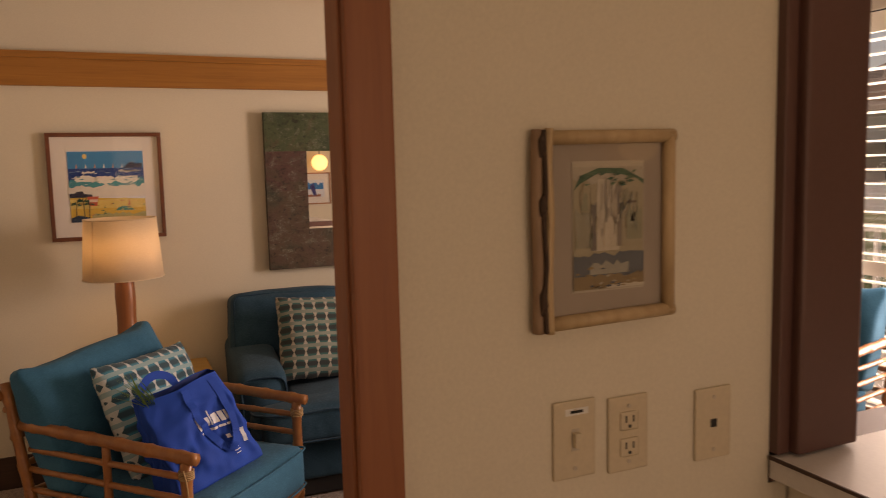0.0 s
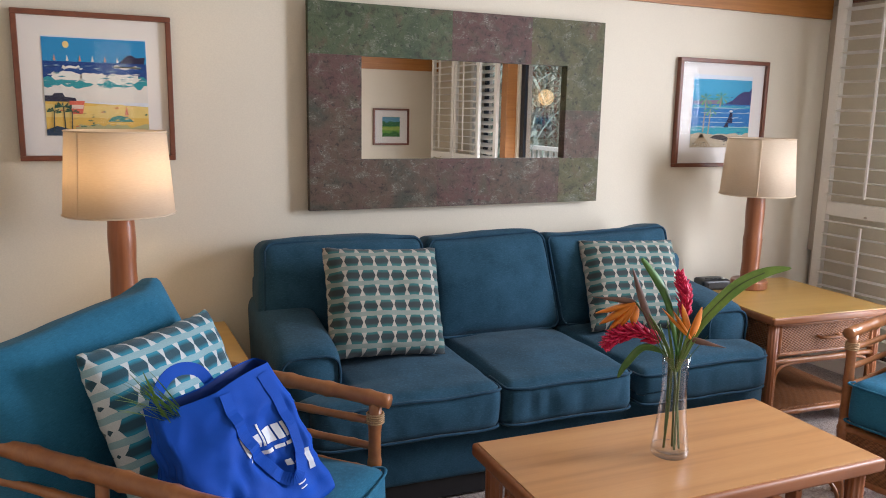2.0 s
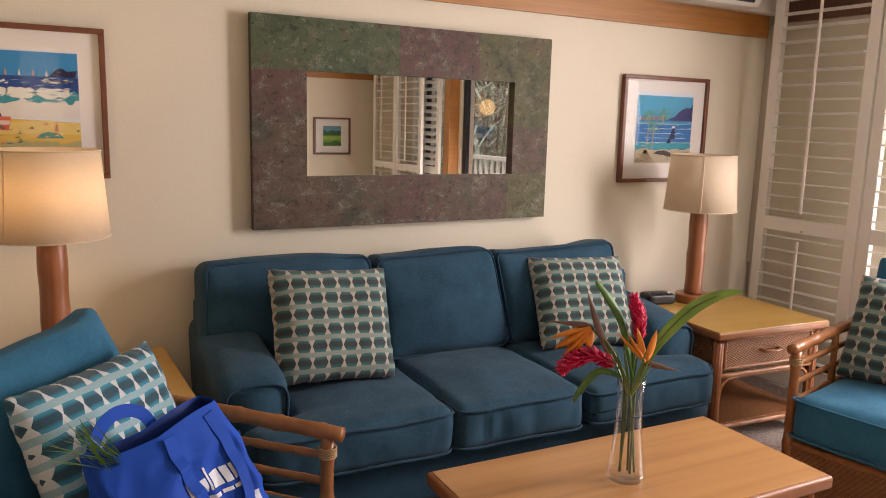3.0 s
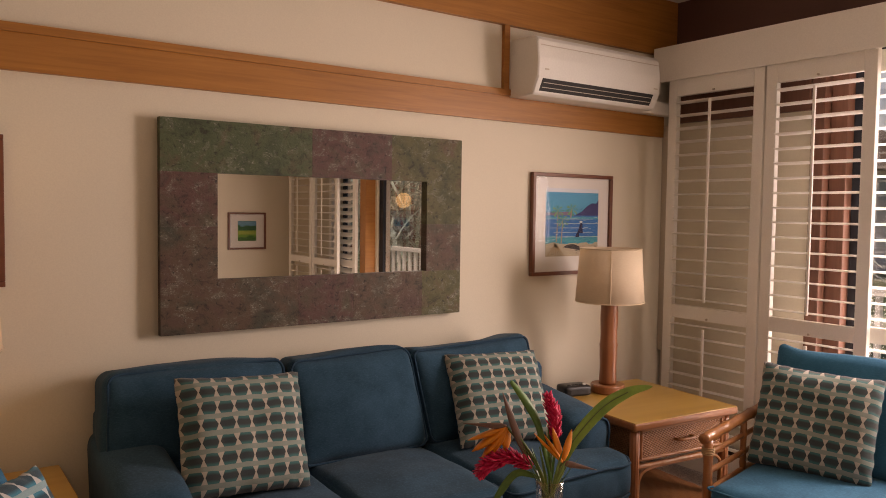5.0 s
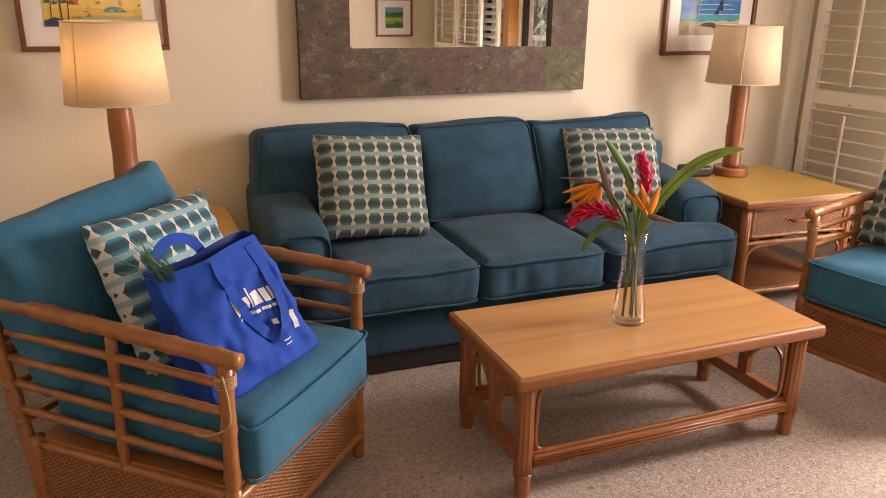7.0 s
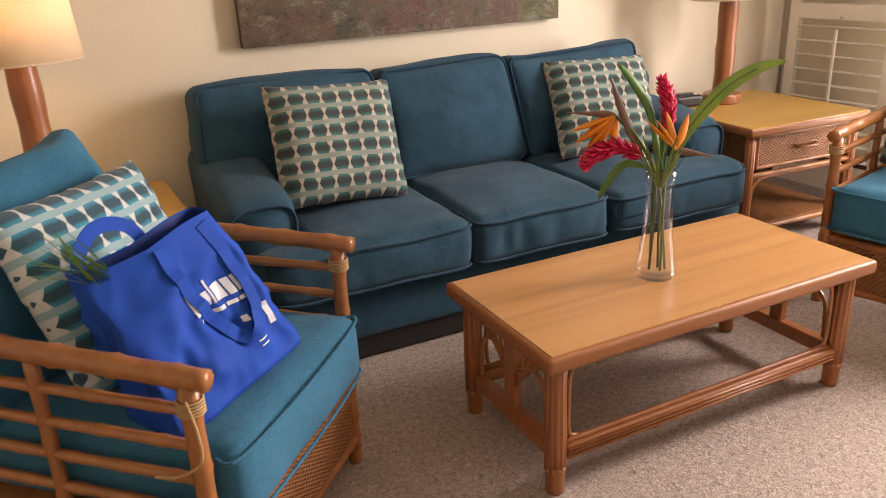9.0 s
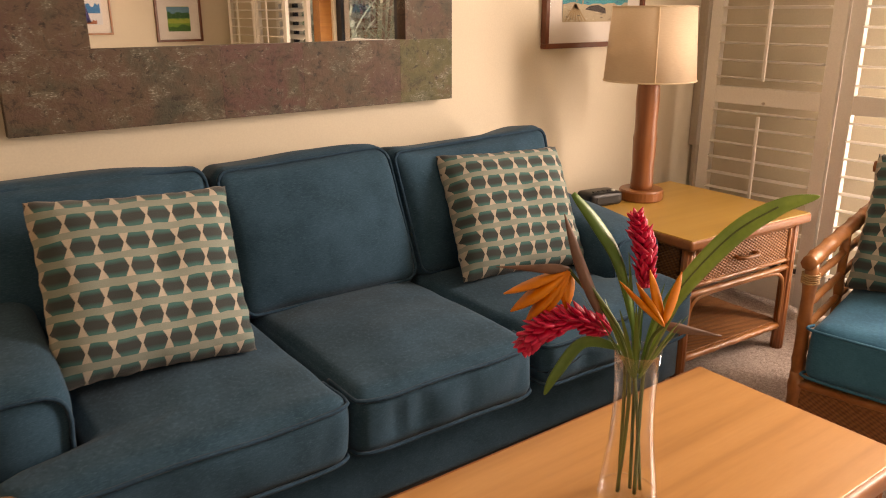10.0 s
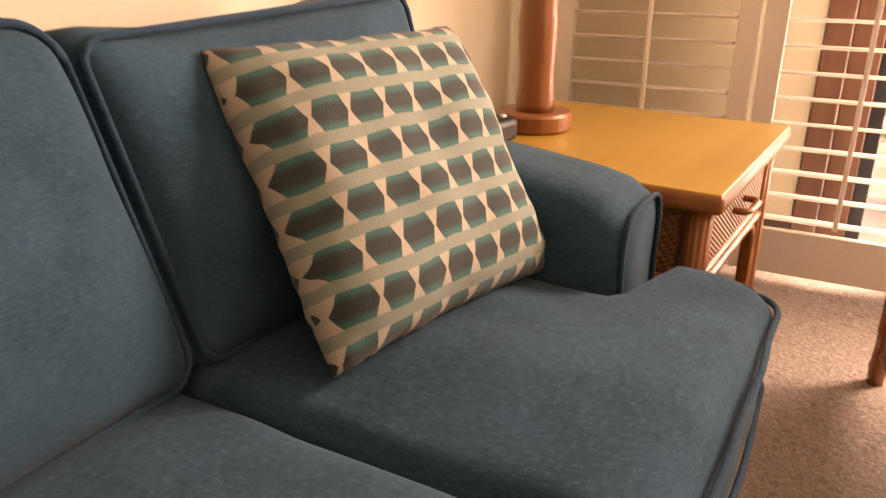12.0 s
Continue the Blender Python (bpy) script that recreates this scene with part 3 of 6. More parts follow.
def glazed(parent, y0, y1, z0, z1, x, bar=0.055):
    for a, b_, c, d in ((y0, y0 + bar, z0, z1), (y1 - bar, y1, z0, z1), (y0 + bar, y1 - bar, z0, z0 + bar), (y0 + bar, y1 - bar, z1 - bar, z1)):
        part("frame_bar", box(x, x + 0.035, a, b_, c, d, 0.003), ALU, parent)
    p = part("pane", box(x + 0.014, x + 0.019, y0 + bar, y1 - bar, z0 + bar, z1 - bar), PANE, parent)
    p.visible_shadow = False


glazed(door, 0.83, 1.74, 0.01, 2.27, XE + 0.02, 0.075)
glazed(door, 1.70, 2.60, 0.01, 2.27, XE + 0.06, 0.075)
glazed(door, 2.56, 3.343, 0.01, 2.27, XE + 0.02, 0.042)
part("door_latch", box(XE + 0.004, XE + 0.02, 1.715, 1.735, 1.0, 1.16, 0.004), ALU, door)
win = thing("window_1", "dark framed window beside the door", "window", kind="structure")
glazed(win, 0.005, 0.615, 0.505, 2.195, XE + 0.05, 0.05)
win2 = thing("window_2", "rear window with a pale frame", "window", kind="structure")
for a, b_, c, d in ((0.05, 0.10, 0.85, 2.05), (1.45, 1.50, 0.85, 2.05), (0.10, 1.45, 0.85, 0.90), (0.10, 1.45, 2.0, 2.05), (0.755, 0.795, 0.90, 2.0)):
    part("frame_bar", box(a, b_, YS - 0.10, YS - 0.06, c, d, 0.004), SHUTTER, win2)

# shutters ------------------------------------------------------------------------
slab("trim_valance", [(3.562, 3.580, -0.80, 4.345, 2.205, 2.40), (3.580, XE, -0.80, 4.345, 2.37, 2.40)], SHUTTER, "cream painted box rail above the shutters", "pelmet")


def slat_mesh(width, chord):
    b = bmesh.new()
    prof = [(-0.5, 0.0), (-0.30, 0.32), (0.0, 0.42), (0.30, 0.32), (0.5, 0.0), (0.30, -0.32), (0.0, -0.42), (-0.30, -0.32)]
    ends = []
    for y in (-width / 2, width / 2):
        ends.append([b.verts.new((c * chord, y, t * 0.0125)) for c, t in prof])
    n = len(prof)
    for k in range(n):
        b.faces.new((ends[0][k], ends[0][(k + 1) % n], ends[1][(k + 1) % n], ends[1][k]))
    b.faces.new(ends[0])
    b.faces.new(list(reversed(ends[1])))
    bmesh.ops.recalc_face_normals(b, faces=list(b.faces))
    return mesh_of("slat", b, SHUTTER)


def shutter(x, y0, y1, tilt_up, tilt_low, label):
    """One hinged panel: two stiles, three rails, two fields of slats, each with its tilt rod."""
    p = thing("shutter", label, "shutter", Matrix.Translation((x, (y0 + y1) / 2, 0)), "sliding shutters before the glass doors")
    w = (y1 - y0) / 2 - 0.003
    st = 0.058
    for s in (-1, 1):
        part("stile", box(-0.016, 0.016, min(s * w, s * (w - st)), max(s * w, s * (w - st)), 0.03, 2.215, 0.003), SHUTTER, p)
    fields = ((0.165, 0.868, tilt_low), (0.942, 2.115, tilt_up))
    for z0, z1 in ((0.03, 0.165), (0.868, 0.942), (2.115, 2.215)):
        part("rail", box(-0.0155, 0.0155, -w + st, w - st, z0, z1, 0.003), SHUTTER, p)
    me = slat_mesh(2 * (w - st) - 0.006, 0.080)
    for z0, z1, tilt in fields:
        n = round((z1 - z0) / 0.0715)
        for k in range(n):
            z = z0 + (k + 0.5) * (z1 - z0) / n
            part("slat", me, SHUTTER, p, m=pose(0, 0, z, 0, tilt + 1.5 * math.sin(k * 2.1), 0))
        lean = math.sin(radians(tilt)) * 0.033
        part("tilt_rod", box(-0.054, -0.043, -0.0065, 0.0065, z0 + 0.03 + lean, z1 - 0.045 + lean, 0.002), SHUTTER, p)
        part("knob", tube([(-0.016, 0.0, z1 + 0.012), (-0.026, 0.0, z1 + 0.012)], 0.006, 8), DUCT, p)
    return p


shutter(3.60, 3.658, 4.252, 4, 6, "cream louvred shutter panel standing before the wall")
shutter(3.60, 3.108, 3.652, 4, 6, "cream louvred shutter panel partly before the door")
shutter(3.68, 2.63, 3.212, 0, 0, "cream louvred shutter panel with daylight behind it")
shutter(3.60, -0.71, -0.125, 4, 8, "cream louvred shutter panel at the dining end")
shutter(3.60, -0.115, 0.47, 4, 8, "cream louvred shutter panel at the dining end")

shutter(3.70, 0.082, 0.662, -30, -30, "cream louvred shutter panel before the dining window")

# duct from the air conditioner down the corner
duct = thing("wall_duct", "beige painted pipe cover running down the corner", "duct")
part("upper_cover", box(3.735, 3.80, YN - 0.045, YN - 0.001, 0.63, 1.98, 0.005), DUCT, duct)
part("lower_cover", box(3.748, 3.815, YN - 0.038, YN - 0.016, 0.02, 0.63, 0.005), DUCT, duct)

# outside -------------------------------------------------------------------------
slab("ground", [(XE + 0.15, 260, -200, 200, -0.42, -0.30), (-200, XW - 0.3, -200, 200, -0.42, -0.30), (XW - 0.3, XE + 0.15, -200, YS - 0.15, -0.42, -0.30), (XW - 0.3, XE + 0.15, YN + 0.15, 200, -0.42, -0.30)], GROUND, "green garden ground outside", "ground")
slab("porch_slab", [(XE + 0.15, 6.1, -3.0, 6.0, -0.30, -0.04)], PAVING, "pale concrete porch floor", "porch")
rail_ob = thing("porch_railing", "white painted porch railing with upright bars", "railing")
part("top_rail", box(5.92, 6.0, -3.0, 6.0, 0.86, 0.92, 0.006), SHUTTER, rail_ob)
part("bottom_rail", box(5.93, 5.99, -3.0, 6.0, 0.05, 0.10, 0.006), SHUTTER, rail_ob)
bar_me = mesh_of("baluster", box(-0.02, 0.02, -0.02, 0.02, 0.10, 0.86), SHUTTER)
for k in range(60):
    part("baluster", bar_me, SHUTTER, rail_ob, m=Matrix.Translation((5.96, -2.9 + k * 0.15, 0)))
house = thing("neighbour_house", "grey-blue house with a brown roof beyond the garden", "house", Matrix.Translation((22, 17.0, -0.3)))
part("wall", box(0, 8, -4, 4, 0, 3.2, 0.02), STUCCO, house)
b = bmesh.new()
vs = [b.verts.new(c) for c in ((-0.6, -4.6, 3.2), (8.6, -4.6, 3.2), (8.6, 4.6, 3.2), (-0.6, 4.6, 3.2), (4, -2.5, 5.2), (4, 2.5, 5.2))]
for f in ((0, 1, 4), (1, 2, 5, 4), (2, 3, 5), (3, 0, 4, 5), (3, 2, 1, 0)):
    b.faces.new([vs[k] for k in f])
part("roof", b, ROOF, house)
for k in range(3):
    part("window", box(-0.02, 0.02, -2.9 + k * 2.2, -1.7 + k * 2.2, 1.0, 2.3), ALU, house)


def blade(bm, root, direction, length, width, droop, n=5):
    """One narrow arching leaf of two strips with a keel."""
    d = Vector(direction).normalized()
    side = d.cross(Vector((0, 0, 1)))
    side = side.normalized() if side.length > 0.01 else Vector((1, 0, 0))
    rows = []
    for i in range(n + 1):
        t = i / n
        c = Vector(root) + d * (length * t) + Vector((0, 0, -droop * length * t * t))
        w = width * math.sin(math.pi * (0.12 + 0.88 * t)) ** 0.8 * 0.5 if i < n else 0.0005
        rows.append([bm.verts.new(c - side * w), bm.verts.new(c + Vector((0, 0, -w * 0.35))), bm.verts.new(c + side * w)])
    for r0, r1 in zip(rows, rows[1:]):
        bm.faces.new((r0[0], r0[1], r1[1], r1[0]))
        bm.faces.new((r0[1], r0[2], r1[2], r1[1]))


rng = random.Random(5)
for k, (x, y, s) in enumerate(((7.0, -1.6, 1.0), (7.6, -0.2, 1.2), (7.1, 1.1, 1.0), (8.6, 2.2, 1.3), (8.2, -2.9, 1.2), (8.0, 4.2, 0.8), (9.5, 6.5, 1.0), (9.4, 0.6, 1.5), (9.8, -1.6, 1.6), (6.8, -3.0, 1.7), (7.4, -4.2, 2.0), (6.9, -5.6, 2.0), (8.6, -6.6, 2.4), (9.6, -4.6, 2.6))):
    bush = thing("palm_shrub", "leafy green garden shrub with arching narrow leaves", "shrub", Matrix.Translation((x, y, -0.3)), "shrubs beyond the porch")
    trunk = bmesh.new()
    for q in range(4):
        a = q * 1.7
        tube(smooth_path([(0.1 * math.cos(a), 0.1 * math.sin(a), 0), (0.18 * math.cos(a), 0.18 * math.sin(a), 0.7 * s), (0.35 * math.cos(a), 0.35 * math.sin(a), 1.3 * s)], 4), 0.025, 6, trunk)
    part("trunk", trunk, SPATHE, bush)
    crown = bmesh.new()
    for q in range(210):
        a, e = rng.uniform(0, 6.283), rng.uniform(-0.2, 1.2)
        root = (rng.uniform(-0.35, 0.35) * s, rng.uniform(-0.35, 0.35) * s, rng.uniform(0.3, 1.6) * s)
        blade(crown, root, (math.cos(a) * math.cos(e), math.sin(a) * math.cos(e), math.sin(e)), rng.uniform(0.4, 0.95) * s, rng.uniform(0.03, 0.07), 0.55)
    part("crown", crown, HAZED_LEAF, bush)


# sofa ------------------------------------------------------------------------------
sofa = thing("sofa", "dark teal-blue fabric three-seat sofa with piped loose cushions", "sofa", pose(1.545, 3.952, 0, 0, 0, -2.8))
part("base", soft_box(-1.0, 1.0, -0.345, 0.40, 0.085, 0.285, 0.02, (0, 0.006, 0), 0.003, 10), SOFA_CLOTH, sofa, smooth=True)
# no real part: the deep shade below the base, put in as a black box
part("skirt_shadow_gap", box(-0.96, 0.96, -0.325, 0.37, 0.012, 0.088), BLACK, sofa, "black box standing in for the shade under the seat")
for x in (-0.93, 0.93):
    for y in (-0.30, 0.34):
        part("foot", box(x - 0.03, x + 0.03, y - 0.03, y + 0.03, 0, 0.087, 0.004), DARKWOOD, sofa)
part("back_frame", soft_box(-1.0, 1.0, 0.22, 0.415, 0.10, 0.74, 0.05, (0, 0.01, 0), 0.003, 10), SOFA_CLOTH, sofa, smooth=True)


def arm_mesh(s):
    """A rolled arm: a padded box with a fuller, rounded top that dips to the front."""
    b = bmesh.new()
    n, rings = 22, []
    for j in range(15):
        t = j / 14
        y = (-0.225 if s > 0 else -0.275) + t * (0.615 if s > 0 else 0.665)
        top = 0.585 + 0.055 * (1 - (1 - t) ** 2) - 0.012 * (1 - min(1, t * 8)) ** 2
        ease = 1 - 0.10 * (1 - min(1, t * 9)) ** 2
        ring = []
        for k in range(n):
            a = math.pi * k / (n - 1)
            r = 0.112 * ease
            if k in (0, n - 1):
                ring.append(b.verts.new(((0.885 if s > 0 else -0.905) + (0.098 * ease if k == 0 else -0.098 * ease), y, 0.10)))
            else:
                x = math.copysign(abs(math.cos(a)) ** 0.5, math.cos(a)) * r * (1.0 + 0.04 * math.sin(a))
                z = top - 0.112 + math.sin(a) ** 0.5 * r
                w = noise.noise(Vector((x * 8, y * 8, s))) * 0.006
                ring.append(b.verts.new(((0.885 if s > 0 else -0.905) + x, y, z + w)))
        rings.append(ring)
    for r0, r1 in zip(rings, rings[1:]):
        for k in range(n - 1):
            b.faces.new((r0[k], r0[k + 1], r1[k + 1], r1[k]))
    b.faces.new(list(reversed(rings[0])))
    b.faces.new(rings[-1])
    bmesh.ops.recalc_face_normals(b, faces=list(b.faces))
    return b


for s in (-1, 1):
    arm = part("arm", arm_mesh(s), SOFA_CLOTH, sofa, smooth=True)
    yf = -0.229 if s > 0 else -0.279
    pts = [((0.885 if s > 0 else -0.905) + 0.093, yf, 0.12), ((0.885 if s > 0 else -0.905) + 0.096, yf, 0.46)]
    pts += [((0.885 if s > 0 else -0.905) + math.copysign(abs(math.cos(radians(a))) ** 0.5, math.cos(radians(a))) * 0.100, yf, 0.470 + 0.097 * math.sin(radians(a)) ** 0.5) for a in range(6, 180, 12)]
    pts += [((0.885 if s > 0 else -0.905) - 0.096, yf, 0.46), ((0.885 if s > 0 else -0.905) - 0.093, yf, 0.12)]
    part("piping", tube(pts, 0.0048, 6), PIPING, arm, smooth=True)


def round_corner(p, a0, a1, ear, r=0.095):
    """Draw the front corner beside an arm in to an arc in plan."""
    if ear and p.y < -0.438 + r:
        u = (p.x - (a1 - r)) if ear > 0 else ((a0 + r) - p.x)
        w = (-0.438 + r) - p.y
        far = math.hypot(u, w)
        if u > 0 and far > 0:
            k = max(u, w) / far
            p.x += ear * u * (k - 1)
            p.y -= w * (k - 1)


def seat_cushion(x0, x1, seed, ear=0):
    """A seat cushion; ear is -1 or 1 where it turns in front of an arm."""
    reach = 0.185
    a0, a1 = (x0 - reach if ear < 0 else x0), (x1 + reach if ear > 0 else x1)
    b = soft_box(a0, a1, -0.438, 0.20, 0.285, 0.452, 0.042, (0.004, 0.016, 0.026), 0.006, 34, seed, 7.0)
    rw = random.Random(int(seed * 7))
    tucks = [(rw.uniform(a0 + 0.06, a1 - 0.06), rw.uniform(0.003, 0.007), rw.uniform(-0.02, 0.02), rw.uniform(0.016, 0.026)) for _ in range(9)]
    for v in b.verts:
        round_corner(v.co, a0, a1, ear)
        if v.co.y < -0.40 and 0.30 < v.co.z < 0.435:
            f = math.sin((v.co.z - 0.30) / 0.135 * math.pi)
            for tx, depth, slant, half in tucks:
                e = (v.co.x - tx - slant * (v.co.z - 0.37) / 0.07) / half
                v.co.y += depth * f * math.exp(-e * e)
        k = min(1.0, max(0.0, (v.co.y + (0.290 if ear > 0 else 0.340)) / 0.06))
        k = k * k * (3 - 2 * k)
        if ear > 0:
            near = min(1.0, max(0.0, (0.16 - v.co.y) / 0.56)) * max(0.0, 1 - (v.co.x - x0) / 0.25)
            v.co.x += 0.030 * near
            v.co.z -= 0.026 * near * (v.co.z > 0.36)
            v.co.x = x0 + (v.co.x - x0) * (1 - k * reach / (a1 - x0))
        elif ear < 0:
            v.co.x = x1 - (x1 - v.co.x) * (1 - k * reach / (x1 - a0))
    return b


for x0, x1, seed, ear in ((-0.79, -0.273, 1.0, -1), (-0.270, 0.272, 2.0, 0), (0.275, 0.772, 3.0, 1)):
    c = part("seat_cushion", seat_cushion(x0, x1, seed, ear), SOFA_CLOTH, sofa, smooth=True)
    lx, rx = (x0 - 0.18 if ear < 0 else x0 + (0.030 if ear > 0 else 0.006)), (x1 + 0.18 if ear > 0 else x1 - 0.006)
    for z in (0.434, 0.303):
        pts = smooth_path([(lx, -0.30, z), (lx, -0.403, z), (lx + 0.02, -0.436, z), (lx + 0.10, -0.447, z), ((lx + rx) / 2, -0.453, z + 0.004), (rx - 0.10, -0.447, z), (rx - 0.02, -0.436, z), (rx, -0.403, z), (rx, -0.30, z)], 6)
        for p in pts:
            round_corner(p, lx, rx, ear)
            if ear > 0 and z > 0.36:
                p.z -= 0.026 * min(1.0, max(0.0, (0.16 - p.y) / 0.56)) * max(0.0, 1 - (p.x - x0) / 0.25)
            p += noise.noise_vector(p * 7.0 + Vector((seed, seed * 1.7, 0))) * 0.006
        part("piping", tube(pts, 0.0050, 6), PIPING, c, smooth=True)


def back_cushion(x0, x1, seed, z1, lean0, lean1, lift):
    """Loose back cushion; lean0 and lean1 shift its upper corners, lift raises the far one."""
    tall = z1 - 0.435
    b = soft_box(x0, x1, -0.095, 0.105, 0.0, tall, 0.046, (0.006, 0.046, 0.014), 0.015, 24, seed, 4.6)
    pipe = rim(x0 + 0.012, x1 - 0.012, 0.012, tall - 0.011, -0.084, 0.040, 8)
    pipe = [Vector(p) + noise.noise_vector(Vector(p) * 4.6 + Vector((seed, seed * 1.7, 0))) * 0.015 + Vector((0, -0.003, 0)) for p in pipe]
    for p in [v.co for v in b.verts] + pipe:
        u, f = (p.x - x0) / (x1 - x0), max(0.0, p.z / tall)
        p.x += (lean0 * (1 - u) + lean1 * u) * f * f
        p.z += (lift * u ** 4 - 0.012 * math.sin(math.pi * min(1.0, u * 1.15)) * (lift > 0.01)) * f
    return b, pipe


for x0, x1, seed, top, lean0, lean1, lift in ((-0.995, -0.314, 5.0, 0.876, 0.0, -0.016, -0.012), (-0.309, 0.276, 6.0, 0.868, -0.012, -0.060, 0.0), (0.280, 0.905, 7.0, 0.858, -0.058, -0.030, 0.026)):
    m = pose(0, 0.205, 0.432, -11, 0, 0)
    shape, pipe = back_cushion(x0, x1, seed, top, lean0, lean1, lift)
    c = part("back_cushion", shape, SOFA_CLOTH, sofa, m=m, smooth=True)
    part("piping", loop_tube(pipe, 0.0052), PIPING, c, smooth=True)

# scatter cushions --------------------------------------------------------------------
PILLOW = mesh_of("scatter_cushion", pillow_mesh(0.450, 0.415, 0.15), PATTERN, True)


def scatter(mesh, m, label, name="scatter_cushion"):
    ob = new(name, mesh)
    ob.matrix_basis = m
    return tagged(ob, label, "cushion", "patterned scatter cushions")


scatter(PILLOW, plane_at((0.963, 3.932, 0.677), (0.997, -0.045, -0.050), (0.06, 0.415, 0.907)), "patterned teal and cream square cushion leaning on the sofa back")
scatter(PILLOW, plane_at((2.124, 3.955, 0.648), (0.973, -0.230, -0.007), (0.123, 0.493, 0.861)), "patterned teal and cream square cushion leaning in the sofa corner")


# rattan armchairs --------------------------------------------------------------------
def armchair(m, label, slump=0.0):
    """Local frame: x across, -y to the front, origin on the floor below the front of the arms."""
    c = thing("rattan_armchair", label, "armchair", m, "rattan armchairs round the table")
    AH = 0.623
    for s in (-1, 1):
        x = s * 0.313
        part("arm_rail", cane((x, -0.045, AH - 0.003), (x * 1.0, 0.67, AH + 0.035), 0.021), CANE, c, smooth=True)
        part("front_post", cane((x, 0.0, 0.27), (x, -0.004, AH - 0.012), 0.0185), CANE, c, smooth=True)
        part("middle_post", cane((x, 0.315, 0.27), (x, 0.31, AH + 0.01), 0.0135), CANE, c, smooth=True)
        part("rear_post", cane((x, 0.60, 0.10), (x * 1.03, 0.722, 0.80), 0.0185), CANE, c, smooth=True)
        for k in range(4):
            z = 0.345 + k * 0.071
            part("side_rail", cane((x, 0.0, z), (x, 0.655 - 0.004 * k, z + 0.018), 0.0112, 7), CANE, c, smooth=True)
        part("front_leg", cane((x, 0.004, 0.0), (x, 0.0, 0.29), 0.020), CANE, c, smooth=True)
        part("rear_leg", cane((x, 0.62, 0.0), (x, 0.60, 0.29), 0.020), CANE, c, smooth=True)
        part("side_panel", box(x - 0.009, x + 0.009, 0.018, 0.60, 0.085, 0.262), WICKER, c)
        part("side_edge", cane((x, 0.018, 0.268), (x, 0.60, 0.268), 0.013), CANE, c, smooth=True)
        part("side_edge", cane((x, 0.018, 0.078), (x, 0.60, 0.078), 0.011), CANE, c, smooth=True)
        tie = bmesh.new()
        for q in range(5):
            pts = [(x + 0.0225 * math.cos(a), -0.004 + 0.0225 * math.sin(a), AH - 0.042 - q * 0.006) for a in [k * 0.6283 for k in range(10)]]
            joined(tie, loop_tube(pts, 0.0026, 5))
        part("binding", tie, CANE_TIE, c, "pale raffia binding", smooth=True)
    part("front_panel", box(-0.305, 0.305, -0.006, 0.008, 0.085, 0.245), WICKER, c)
    part("front_edge", cane((-0.33, -0.002, 0.255), (0.33, -0.002, 0.255), 0.014), CANE, c, smooth=True)
    part("front_edge", cane((-0.33, -0.002, 0.075), (0.33, -0.002, 0.075), 0.013), CANE, c, smooth=True)
    part("seat_deck", box(-0.31, 0.31, 0.01, 0.60, 0.262, 0.288), CANE, c)
    part("back_top_rail", cane((-0.360, 0.735, 0.758), (0.360, 0.735, 0.758), 0.020), CANE, c, smooth=True)
    for k in range(5):
        y = 0.632 + k * 0.022
        part("back_rail", cane((-0.335, y, 0.33 + k * 0.095), (0.335, y, 0.33 + k * 0.095), 0.0112, 7), CANE, c, smooth=True)
    cu = part("seat_cushion", soft_box(-0.285, 0.285, -0.055, 0.565, 0.288, 0.455, 0.034, (0.004, 0.012, 0.022), 0.005, 14, 11.0, 7.0), AQUA_CLOTH, c, smooth=True)
    for z in (0.440, 0.302):
        part("piping", tube(smooth_path([(-0.285, -0.01, z), (-0.268, -0.054, z), (0, -0.067, z), (0.268, -0.054, z), (0.285, -0.01, z)], 6), 0.0042, 6), AQUA_CLOTH, cu, smooth=True)
    bk = soft_box(-0.300, 0.300, -0.075, 0.075, 0.0, 0.455, 0.036, (0.004, 0.03, 0.006), 0.006, 14, 13.0, 7.0)
    for v in bk.verts:
        if v.co.z > 0.34 and abs(v.co.x) > 0.20:
            k = min(1, (abs(v.co.x) - 0.20) / 0.10) * min(1, (v.co.z - 0.34) / 0.12)
            v.co.z += 0.040 * k * k
            v.co.x *= 1 + 0.06 * k * k
            v.co.y *= 1 - 0.70 * k
    part("back_cushion", bk, AQUA_CLOTH, c, m=pose(0, 0.525, 0.442 - abs(slump) * 0.004, -17, slump, 0), smooth=True)
    return c


LC = pose(0.431, 2.945, 0, 0, 0, 45.4)
armchair(LC, "honey-brown rattan armchair with aqua cushions and a bag on it", -5.0)
tie_end = smooth_path([(-0.335, -0.012, 0.59), (-0.337, -0.026, 0.53), (-0.336, -0.020, 0.47), (-0.338, 0.030, 0.437), (-0.339, 0.075, 0.43)], 6)
single("raffia_end", tube(tie_end, 0.0028, 6), CANE_TIE, "loose pale raffia end hanging from the arm binding", "raffia", LC, smooth=True)
RC = pose(2.524, 2.832, 0, 0, 0, -80)
armchair(RC, "honey-brown rattan armchair with aqua blue cushions beside the shutters")
PILLOW_DAYLIT = mesh_of("scatter_cushion", pillow_mesh(0.46, 0.43, 0.14, seed=4.0), PATTERN_DAYLIT, True)
scatter(PILLOW_DAYLIT, plane_at((0.169, 3.230, 0.636), (0.688, 0.726, -0.021), (-0.281, 0.293, 0.914)), "patterned square cushion on the armchair, bluish daylight in its colours")
